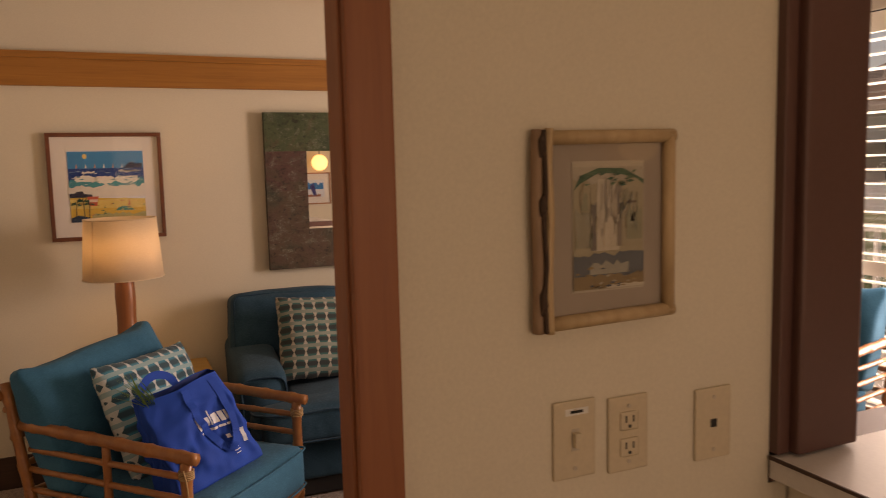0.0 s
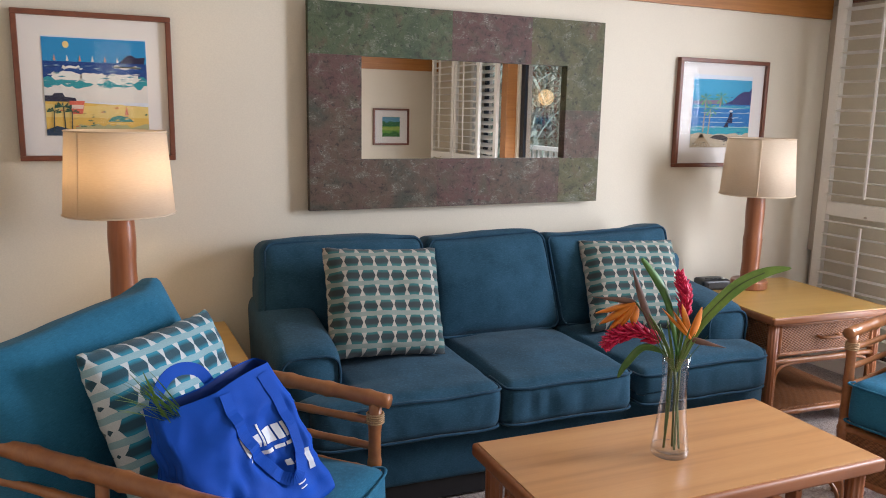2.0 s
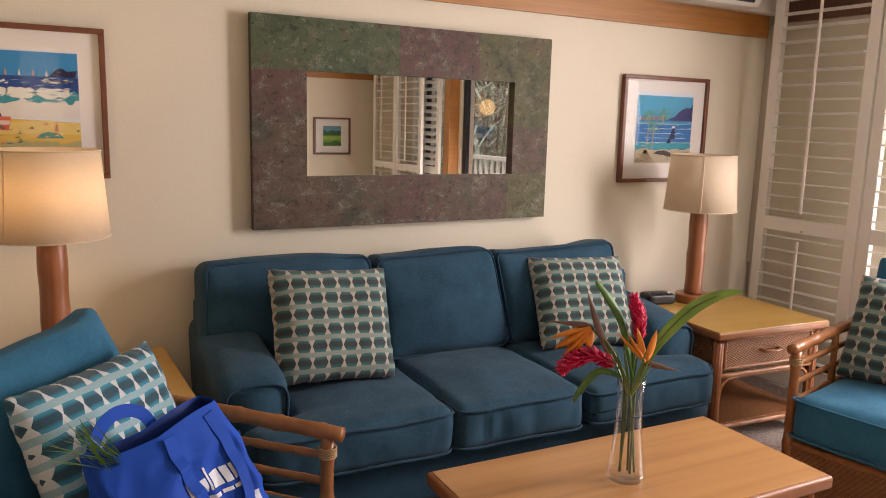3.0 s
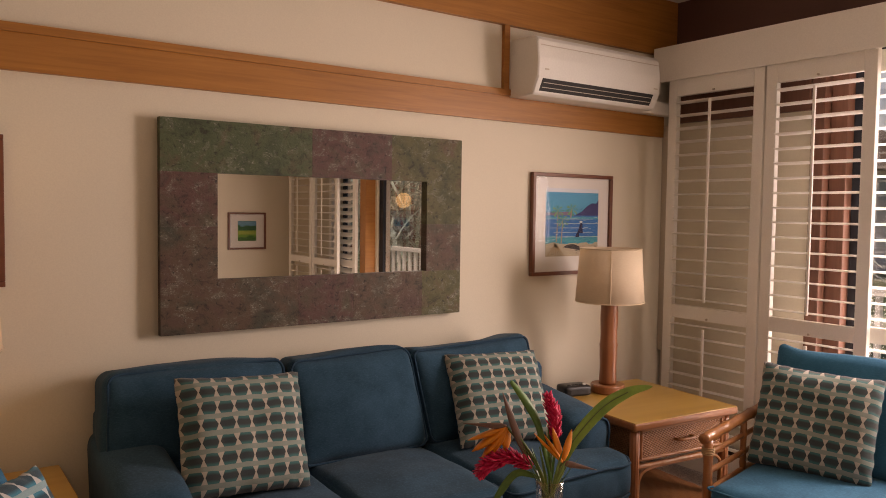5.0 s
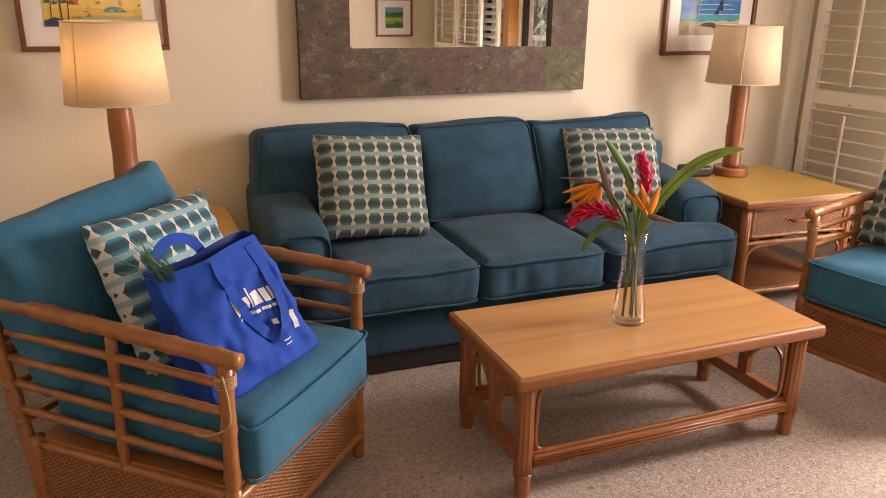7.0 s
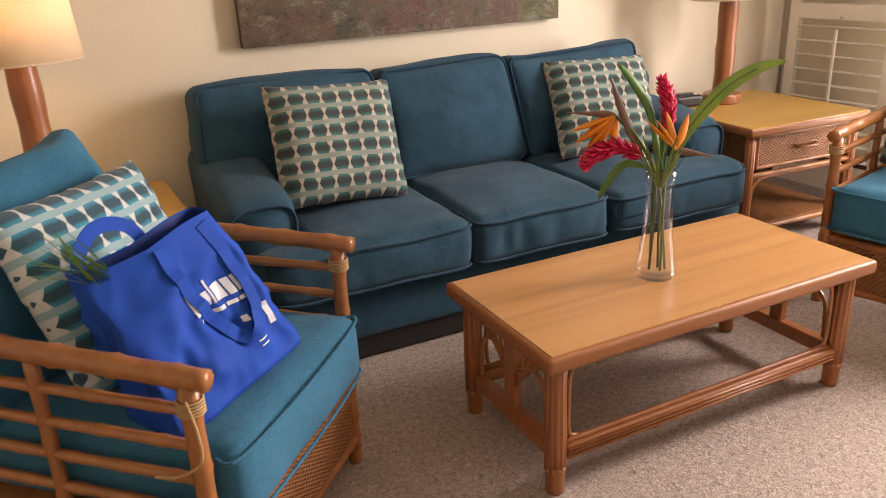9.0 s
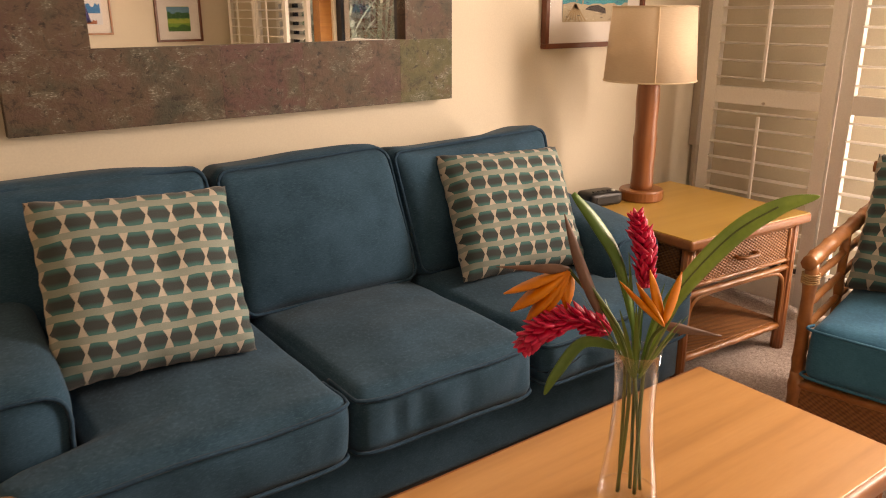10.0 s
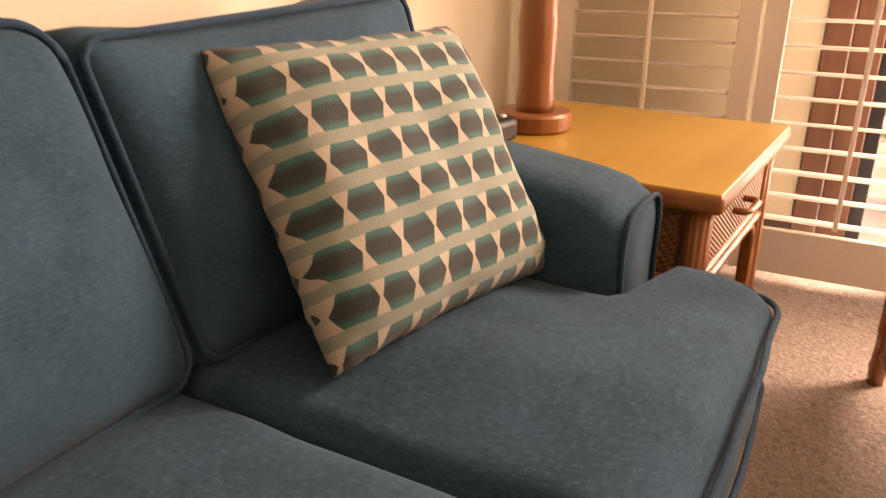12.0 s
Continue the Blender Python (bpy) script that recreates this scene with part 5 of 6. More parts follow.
ginger(fl, [(1.532, 2.993, 0.80), (1.536, 3.003, 0.86), (1.518, 3.012, 0.925)], 0.020, 8, 1)
fl = flower("red_ginger", "drooping crimson ginger flower")
part("stem", stalk([V + Vector((-0.012, 0.01, 0.02)), V + Vector((-0.010, 0.018, 0.28)), (1.455, 2.99, 0.735)], 0.0045, 0.004), STEM, fl, smooth=True)
ginger(fl, [(1.452, 3.000, 0.738), (1.405, 3.035, 0.760), (1.350, 3.060, 0.752), (1.322, 3.075, 0.720)], 0.024, 6, 2)


def paradise(root, beak_tip, petals, mouth, label):
    f = flower("bird_of_paradise", label)
    part("stem", stalk([mouth + Vector((0, 0, -0.27)), mouth, root], 0.005, 0.0042), STEM, f, smooth=True)
    b = bmesh.new()
    root, beak_tip = Vector(root), Vector(beak_tip)
    P = [root.lerp(beak_tip, k / 8) for k in range(9)]
    tube(P, [0.005, 0.009, 0.0095, 0.008, 0.0065, 0.005, 0.0035, 0.002, 0.0007], 8, b)
    part("spathe", b, SPATHE, f, "brown-pink pointed sheath", smooth=True)
    for tip, w in petals:
        b = bmesh.new()
        d = Vector(tip) - root
        petal(b, root + d * 0.02, d, d.length, w, 0.35, 0.05)
        part("petal", b, ORANGE_PETAL, f, "bright orange petal", smooth=True)
    return f


paradise((1.402, 3.055, 0.845), (1.300, 3.125, 0.853), [((1.322, 3.108, 0.768), 0.058), ((1.340, 3.09, 0.750), 0.052), ((1.398, 3.052, 0.772), 0.036), ((1.362, 3.075, 0.760), 0.052), ((1.312, 3.115, 0.800), 0.040)], V + Vector((-0.012, 0.012, 0.285)), "orange bird of paradise flower turned to the sofa")
paradise((1.497, 2.925, 0.760), (1.560, 2.855, 0.748), [((1.424, 2.963, 0.838), 0.032), ((1.472, 2.942, 0.852), 0.024), ((1.516, 2.913, 0.848), 0.030), ((1.450, 2.950, 0.834), 0.036)], V + Vector((0.006, -0.012, 0.285)), "orange bird of paradise flower turned to the room")
lf = thing("brown_bud_stalk", "tall brown-purple pointed bud on a stalk", "flower", group="flowers in the vase")
part("stem", stalk([V + Vector((0.025, -0.01, 0.015)), V + Vector((-0.005, 0.01, 0.28)), (1.418, 3.03, 0.83)], 0.0045, 0.005), STEM, lf, smooth=True)
b = bmesh.new()
tube(smooth_path([(1.440, 3.012, 0.765), (1.412, 3.036, 0.85), (1.385, 3.055, 0.945)], 6), [0.006, 0.008, 0.010, 0.0115, 0.012, 0.0125, 0.012, 0.0115, 0.010, 0.008, 0.0055, 0.003, 0.001], 8, b, True, 0.6)
part("bud", b, SPATHE, lf, smooth=True)
lf = thing("green_bud_stalk", "tall folded green leaf bud", "leaf", group="flowers in the vase")
b = bmesh.new()
P = smooth_path([(1.497, 2.97, 0.70), (1.492, 3.02, 0.84), (1.478, 3.06, 0.905), (1.448, 3.095, 0.962)], 6)
tube(P, [0.005 + 0.010 * math.sin(math.pi * (i / (len(P) - 1)) ** 1.3) + 0.001 for i in range(len(P))], 8, b, True, 0.45)
part("leaf", b, LEAF, lf, smooth=True)


def broad_leaf(points, width, fold=0.35):
    b = bmesh.new()
    P = smooth_path(points, 8)
    n = len(P)
    rows = []
    for i, p in enumerate(P):
        t = i / (n - 1)
        d = (P[min(i + 1, n - 1)] - P[max(i - 1, 0)]).normalized()
        s = d.cross(Vector((-0.45, -0.85, 0.25))).normalized()
        k = s.cross(d).normalized()
        w = width / 2 * max(0.02, math.sin(math.pi * min(1, 0.06 + 0.94 * t)) ** 0.75)
        rows.append([b.verts.new(p - s * w + k * w * fold), b.verts.new(p - s * w * 0.5 + k * w * fold * 0.35), b.verts.new(p), b.verts.new(p + s * w * 0.5 + k * w * fold * 0.35), b.verts.new(p + s * w + k * w * fold)])
    for r0, r1 in zip(rows, rows[1:]):
        for q in range(4):
            b.faces.new((r0[q], r0[q + 1], r1[q + 1], r1[q]))
    return b


lf = thing("broad_leaf", "long bright green folded leaf reaching out of the vase", "leaf", group="flowers in the vase")
ob = part("blade", broad_leaf([(1.50, 2.955, 0.70), (1.535, 2.935, 0.80), (1.60, 2.885, 0.905), (1.66, 2.84, 0.955), (1.715, 2.80, 0.972)], 0.036), LIGHT_LEAF, lf, smooth=True)
ob.modifiers.new("thickness", 'SOLIDIFY').thickness = 0.0012
part("midrib", tube(smooth_path([(1.50, 2.955, 0.70), (1.535, 2.935, 0.80), (1.60, 2.885, 0.905), (1.66, 2.84, 0.955)], 8), 0.002, 5), STEM, lf, smooth=True)
lf = thing("broad_leaf", "drooping dark green leaf beside the vase", "leaf", group="flowers in the vase")
ob = part("blade", broad_leaf([(1.468, 2.985, 0.705), (1.42, 3.03, 0.715), (1.375, 3.05, 0.66), (1.36, 3.06, 0.62)], 0.021), LEAF, lf, smooth=True)
ob.modifiers.new("thickness", 'SOLIDIFY').thickness = 0.0012
b = bmesh.new()
rg = random.Random(9)
for k in range(16):
    a = rg.uniform(0, 6.28)
    blade(b, V + Vector((0.01 * math.cos(a), 0.01 * math.sin(a), 0.25)), (0.55 * math.cos(a), 0.55 * math.sin(a), 1.0), rg.uniform(0.14, 0.26), 0.008, 0.12)
single("grass_sprigs", b, LEAF, "thin green grass sprigs among the flowers", "leaf", kind="stuff")


# mirror -----------------------------------------------------------------------------------------------------
mir = thing("wall_mirror", "wall mirror in a wide frame of patchwork slate-coloured tiles", "mirror", Matrix.Translation((0, 0, 0)))
part("backing", box(0.806, 2.194, 4.385, YN - 0.001, 0.972, 1.784), BLACK, mir)
X0, X1, Z0, Z1 = 0.80, 2.20, 0.966, 1.79
A0, A1, B0, B1 = 1.018, 2.003, 1.172, 1.588
part("glass", box(A0 - 0.01, A1 + 0.01, 4.381, 4.385, B0 - 0.01, B1 + 0.01), MIRROR, mir, "silvered mirror glass")
for x0, x1, z0, z1, mt in ((X0, 1.42, B1, Z1, SLATE_GREEN), (1.42, 1.81, B1, Z1, SLATE_MAROON), (1.81, X1, B1, Z1, SLATE_OLIVE),
                           (X0, A0, 1.38, B1, SLATE_MAROON), (X0, A0, B0, 1.38, SLATE_BROWN), (A1, X1, 1.39, B1, SLATE_OLIVE), (A1, X1, B0, 1.39, SLATE_BROWN),
                           (X0, 1.36, Z0, B0, SLATE_BROWN), (1.36, 1.62, Z0, B0, SLATE_MAROON), (1.62, 1.98, Z0, B0, SLATE_BROWN), (1.98, X1, Z0, B0, SLATE_OLIVE)):
    part("frame_tile", box(x0 + 0.0001, x1 - 0.0001, 4.357, 4.392, z0 + 0.0001, z1 - 0.0001, 0.0003), mt, mir)


# pictures ----------------------------------------------------------------------------------------------------
def picture(name, label, m, w, h, bar, pw, ph, frame_mat=PICTURE_FRAME, board=MAT_BOARD, depth=0.03, px=0.0, pz=0.0):
    """Local frame: x across, z up, facing -y, back on the wall at y = 0."""
    p = thing(name, label, "picture", m)
    for x0, x1, z0, z1 in ((-w / 2, w / 2, h / 2 - bar, h / 2), (-w / 2, w / 2, -h / 2, -h / 2 + bar), (-w / 2, -w / 2 + bar, -h / 2 + bar, h / 2 - bar), (w / 2 - bar, w / 2, -h / 2 + bar, h / 2 - bar)):
        part("frame_bar", box(x0, x1, -depth, 0, z0, z1, 0.003), frame_mat, p)
    part("mat_board", box(-w / 2 + bar, w / 2 - bar, -0.012, -0.004, -h / 2 + bar, h / 2 - bar), board, p, "pale mat board")
    g = part("pane", box(-w / 2 + bar, w / 2 - bar, -depth + 0.008, -depth + 0.0095, -h / 2 + bar, h / 2 - bar), PRINT_GLASS, p)
    g.visible_shadow = False
    art = part("print", sheet([(px - pw / 2, pz - ph / 2), (px + pw / 2, pz - ph / 2), (px + pw / 2, pz + ph / 2), (px - pw / 2, pz + ph / 2)]), WHITE_PRINT, p, m=Matrix.Translation((0, -0.0125, 0)))
    return p, art


ARTS = {}


def ink(c):
    if c not in ARTS:
        ARTS[c] = paint("ink", c)
    return ARTS[c]


def mark(art, pts, c, layer):
    part("shape", sheet(pts, 0.0003), ink(c), art, m=Matrix.Translation((0, -0.0009 - layer * 0.0004, 0)))


def ragged(x0, x1, z0, z1, amp, n, seed, top=True):
    """A band whose upper edge runs unevenly."""
    rr = random.Random(seed)
    pts = [(x0, z0), (x1, z0)]
    for k in range(n + 1):
        x = x1 + (x0 - x1) * k / n
        pts.append((x, min(z1 + rr.uniform(-amp, amp), z1 + amp)))
    return pts


def scene_beach(art, w, h):
    W, Hh = w / 2, h / 2
    mark(art, [(-W, Hh * 0.45), (W, Hh * 0.45), (W, Hh), (-W, Hh)], (0.018, 0.25, 0.55), 0)
    mark(art, [(-W, -Hh), (W, -Hh), (W, -0.38 * Hh), (-W, -0.28 * Hh)], (0.78, 0.50, 0.10), 0)
    mark(art, [(-W, 0.12 * Hh), (W, 0.12 * Hh), (W, 0.52 * Hh), (-W, 0.52 * Hh)], (0.006, 0.05, 0.24), 1)
    mark(art, ragged(-W, W, -0.05 * Hh, 0.22 * Hh, 0.05 * Hh, 26, 1), (0.03, 0.30, 0.36), 2)
    mark(art, ragged(-W, W, -0.30 * Hh, 0.02 * Hh, 0.05 * Hh, 30, 2), (0.72, 0.70, 0.66), 3)
    for k, (x, z, rx, rz) in enumerate(((-0.55, 0.22, 0.30, 0.10), (-0.05, 0.20, 0.28, 0.11), (0.52, 0.20, 0.36, 0.10), (-0.45, 0.40, 0.20, 0.04), (0.60, 0.44, 0.30, 0.03))):
        rr = random.Random(k)
        mark(art, [(px * (1 + rr.uniform(-0.04, 0.04)), max(-Hh, min(Hh, pz + rr.uniform(-0.03, 0.03) * Hh))) for px, pz in disc(x * W, z * Hh, rx * W * 0.97, rz * Hh, 20)], (0.76, 0.76, 0.72), 4)
    mark(art, disc(-0.55 * W, 0.86 * Hh, 0.06 * W, 0.07 * Hh), (0.80, 0.62, 0.25), 4)
    mark(art, [(0.45 * W, 0.52 * Hh), (0.95 * W, 0.52 * Hh), (0.98 * W, 0.66 * Hh), (0.80 * W, 0.64 * Hh), (0.70 * W, 0.70 * Hh), (0.62 * W, 0.68 * Hh)], (0.012, 0.015, 0.06), 5)
    for k in range(6):
        x = (-0.80 + k * 0.24) * W
        mark(art, [(x, 0.53 * Hh), (x + 0.05 * W, 0.53 * Hh), (x + 0.025 * W, 0.66 * Hh)], (0.78, 0.72, 0.66) if k % 2 else (0.62, 0.30, 0.20), 5)
    mark(art, ragged(-W, W, -0.62 * Hh, -0.36 * Hh, 0.03 * Hh, 22, 4), (0.82, 0.62, 0.20), 1)
    mark(art, [(-W, -0.30 * Hh), (-0.40 * W, -0.30 * Hh), (-0.42 * W, -0.22 * Hh), (-0.62 * W, -0.20 * Hh), (-0.66 * W, -0.12 * Hh), (-0.82 * W, -0.13 * Hh), (-0.86 * W, -0.18 * Hh), (-W, -0.18 * Hh)], (0.03, 0.03, 0.06), 4)
    mark(art, [(-0.50 * W, -0.55 * Hh), (-0.30 * W, -0.55 * Hh), (-0.25 * W, -0.28 * Hh), (-0.55 * W, -0.28 * Hh)], (0.70, 0.14, 0.08), 5)
    mark(art, [(-0.50 * W, -0.44 * Hh), (-0.29 * W, -0.44 * Hh), (-0.27 * W, -0.36 * Hh), (-0.52 * W, -0.36 * Hh)], (0.78, 0.60, 0.50), 6)
    mark(art, [(0.18 * W, -0.70 * Hh), (0.70 * W, -0.70 * Hh), (0.58 * W, -0.60 * Hh), (0.40 * W, -0.57 * Hh), (0.26 * W, -0.61 * Hh)], (0.06, 0.26, 0.22), 5)
    mark(art, [(-W, -Hh), (-0.45 * W, -Hh), (-0.50 * W, -0.88 * Hh), (-0.80 * W, -0.80 * Hh), (-W, -0.88 * Hh)], (0.02, 0.05, 0.10), 5)
    mark(art, ragged(-0.45 * W, W, -Hh, -0.78 * Hh, 0.05 * Hh, 16, 6), (0.46, 0.44, 0.22), 4)
    mark(art, [(-0.655 * W, -0.90 * Hh), (-0.63 * W, -0.90 * Hh), (-0.65 * W, -0.40 * Hh), (-0.67 * W, -0.40 * Hh)], (0.03, 0.05, 0.05), 6)
    for a in range(5):
        an = 0.2 + a * 0.68
        mark(art, [(-0.66 * W, -0.41 * Hh), (-0.66 * W + 0.16 * W * math.cos(an), -0.38 * Hh + 0.10 * Hh * math.sin(an)), (-0.66 * W + 0.17 * W * math.cos(an + 0.2), -0.46 * Hh + 0.10 * Hh * math.sin(an))], (0.03, 0.10, 0.06), 7)
    mark(art, [(0.52 * W, -0.56 * Hh), (0.60 * W, -0.56 * Hh), (0.56 * W, -0.38 * Hh)], (0.70, 0.20, 0.12), 6)
    dabs(art, -0.98 * W, 0.98 * W, 0.02 * Hh, 0.30 * Hh, 34, ((0.03, 0.24, 0.34), (0.74, 0.74, 0.70), (0.40, 0.52, 0.52)), 8, 21, 0.10 * W, 0.018 * Hh)
    dabs(art, -0.98 * W, 0.98 * W, 0.32 * Hh, 0.50 * Hh, 16, ((0.012, 0.09, 0.32), (0.30, 0.45, 0.55)), 8, 22, 0.12 * W, 0.012 * Hh)
    dabs(art, -0.98 * W, 0.98 * W, -0.98 * Hh, -0.40 * Hh, 34, ((0.80, 0.58, 0.16), (0.56, 0.40, 0.12), (0.62, 0.24, 0.10), (0.10, 0.20, 0.12)), 8, 23, 0.07 * W, 0.020 * Hh)
    for x in (-0.86, -0.52):
        mark(art, [((x - 0.012) * W, -0.92 * Hh), ((x + 0.012) * W, -0.92 * Hh), ((x + 0.03) * W, -0.50 * Hh), ((x + 0.01) * W, -0.50 * Hh)], (0.03, 0.05, 0.05), 9)
        for a in range(6):
            an = 0.1 + a * 0.56
            cx, cz = (x + 0.02) * W, -0.50 * Hh
            mark(art, [(cx, cz), (cx + 0.13 * W * math.cos(an), cz + 0.09 * Hh * math.sin(an)), (cx + 0.14 * W * math.cos(an + 0.25), cz - 0.04 * Hh + 0.09 * Hh * math.sin(an))], (0.03, 0.11, 0.06), 9)


def dabs(art, x0, x1, z0, z1, n, colours, layer, seed, long=0.06, tall=0.012):
    """Short uneven brush strokes strewn over a part of a print."""
    rr = random.Random(seed)
    for k in range(n):
        x, z = rr.uniform(x0, x1), rr.uniform(z0, z1)
        a, b_ = long * rr.uniform(0.4, 1.0), tall * rr.uniform(0.5, 1.2)
        mark(art, [(max(x0, x - a), z), (x - a * 0.3, z - b_), (min(x1, x + a), z + b_ * rr.uniform(-0.4, 0.6)), (x + a * 0.2, z + b_)], colours[k % len(colours)], layer)


def scene_bay(art, w, h):
    W, Hh = w / 2, h / 2
    mark(art, [(-W, 0.28 * Hh), (W, 0.28 * Hh), (W, Hh), (-W, Hh)], (0.06, 0.36, 0.58), 0)
    mark(art, [(-W, -0.62 * Hh), (W, -0.62 * Hh), (W, 0.30 * Hh), (-W, 0.30 * Hh)], (0.02, 0.17, 0.46), 1)
    mark(art, ragged(-W, W, -0.62 * Hh, -0.38 * Hh, 0.03 * Hh, 20, 1), (0.03, 0.33, 0.40), 2)
    mark(art, ragged(-W, W, 0.16 * Hh, 0.24 * Hh, 0.02 * Hh, 20, 8), (0.05, 0.34, 0.46), 2)
    mark(art, ragged(-W, W, -Hh, -0.60 * Hh, 0.04 * Hh, 18, 2), (0.50, 0.42, 0.30), 3)
    for k in range(5):
        mark(art, ragged(-W + (k % 2) * 0.3 * W, W - (k % 3) * 0.2 * W, (-0.40 + 0.14 * k) * Hh, (-0.385 + 0.14 * k) * Hh, 0.008 * Hh, 16, k), (0.55, 0.62, 0.62), 3)
    mark(art, [(0.05 * W, 0.28 * Hh), (W, 0.28 * Hh), (W, 0.78 * Hh), (0.90 * W, 0.66 * Hh), (0.75 * W, 0.68 * Hh), (0.55 * W, 0.58 * Hh), (0.35 * W, 0.40 * Hh)], (0.05, 0.05, 0.17), 3)
    mark(art, [(-W, 0.28 * Hh), (0.10 * W, 0.28 * Hh), (-0.1 * W, 0.40 * Hh), (-W, 0.36 * Hh)], (0.24, 0.16, 0.24), 3)
    for x, z, top in ((-0.60, -0.55, 0.45), (-0.42, -0.60, 0.15), (-0.08, 0.20, 0.50)):
        mark(art, [((x - 0.02) * W, z * Hh), ((x + 0.02) * W, z * Hh), ((x + 0.06) * W, top * Hh), ((x + 0.03) * W, top * Hh)], (0.40, 0.30, 0.20), 4)
        for a in range(8):
            an = a * 0.785
            cx, cz = (x + 0.045) * W, top * Hh
            mark(art, [(cx, cz), (cx + 0.25 * W * math.cos(an), cz + 0.20 * Hh * math.sin(an) - 0.05 * Hh), (cx + 0.22 * W * math.cos(an + 0.35), cz + 0.18 * Hh * math.sin(an + 0.35) - 0.06 * Hh)], (0.16, 0.34, 0.14) if a % 2 else (0.05, 0.26, 0.20), 5)
    for k in range(7):
        x = -0.62 + 0.10 * (k - 3)
        mark(art, [(-0.66 * W, -0.60 * Hh), (-0.61 * W, -0.60 * Hh), ((x + 0.02) * W, -0.98 * Hh), ((x - 0.02) * W, -0.98 * Hh)], (0.42, 0.30, 0.17), 5)
    mark(art, [(0.20 * W, -0.28 * Hh), (0.40 * W, -0.28 * Hh), (0.38 * W, 0.02 * Hh), (0.30 * W, 0.06 * Hh)], (0.02, 0.02, 0.07), 5)
    mark(art, [(0.10 * W, -0.40 * Hh), (0.26 * W, -0.40 * Hh), (0.24 * W, -0.14 * Hh)], (0.015, 0.015, 0.06), 5)
    mark(art, disc(0.32 * W, 0.08 * Hh, 0.06 * W, 0.035 * Hh, 12), (0.70, 0.70, 0.68), 6)
    mark(art, [(-0.35 * W, -0.72 * Hh), (0.30 * W, -0.82 * Hh), (0.28 * W, -0.70 * Hh), (0.05 * W, -0.62 * Hh), (-0.20 * W, -0.64 * Hh)], (0.06, 0.05, 0.05), 5)
    dabs(art, -0.98 * W, 0.98 * W, -0.58 * Hh, 0.24 * Hh, 40, ((0.05, 0.30, 0.55), (0.50, 0.60, 0.64), (0.012, 0.10, 0.34)), 7, 31, 0.10 * W, 0.012 * Hh)
    dabs(art, -0.98 * W, 0.98 * W, -0.98 * Hh, -0.66 * Hh, 22, ((0.62, 0.54, 0.40), (0.30, 0.24, 0.16), (0.12, 0.12, 0.10)), 7, 32, 0.07 * W, 0.020 * Hh)
    dabs(art, 0.15 * W, 0.98 * W, 0.30 * Hh, 0.58 * Hh, 12, ((0.09, 0.08, 0.24), (0.03, 0.03, 0.10)), 7, 33, 0.07 * W, 0.020 * Hh)


def scene_fields(art, w, h):
    W, Hh = w / 2, h / 2
    mark(art, [(-W, -Hh), (W, -Hh), (W, Hh), (-W, Hh)], (0.16, 0.34, 0.05), 0)
    mark(art, ragged(-W, W, 0.35 * Hh, 0.97 * Hh, 0.03 * Hh, 12, 1), (0.12, 0.30, 0.42), 1)
    mark(art, ragged(-W, W, 0.05 * Hh, 0.50 * Hh, 0.10 * Hh, 10, 2), (0.03, 0.14, 0.05), 2)
    mark(art, ragged(-W, W, -0.35 * Hh, 0.0, 0.08 * Hh, 12, 3), (0.34, 0.44, 0.08), 3)
    mark(art, ragged(-W, W, -Hh, -0.55 * Hh, 0.15 * Hh, 10, 4), (0.04, 0.16, 0.03), 3)


def scene_blue(art, w, h):
    W, Hh = w / 2, h / 2
    mark(art, ragged(-0.9 * W, 0.9 * W, -0.1 * Hh, 0.60 * Hh, 0.2 * Hh, 12, 1), (0.02, 0.22, 0.55), 1)
    mark(art, [(-0.2 * W, -0.8 * Hh), (0.1 * W, -0.9 * Hh), (0.5 * W, 0.2 * Hh), (0.1 * W, 0.7 * Hh)], (0.05, 0.05, 0.22), 2)
    mark(art, ragged(-0.6 * W, 0.8 * W, -0.95 * Hh, -0.7 * Hh, 0.1 * Hh, 12, 3), (0.42, 0.16, 0.10), 2)


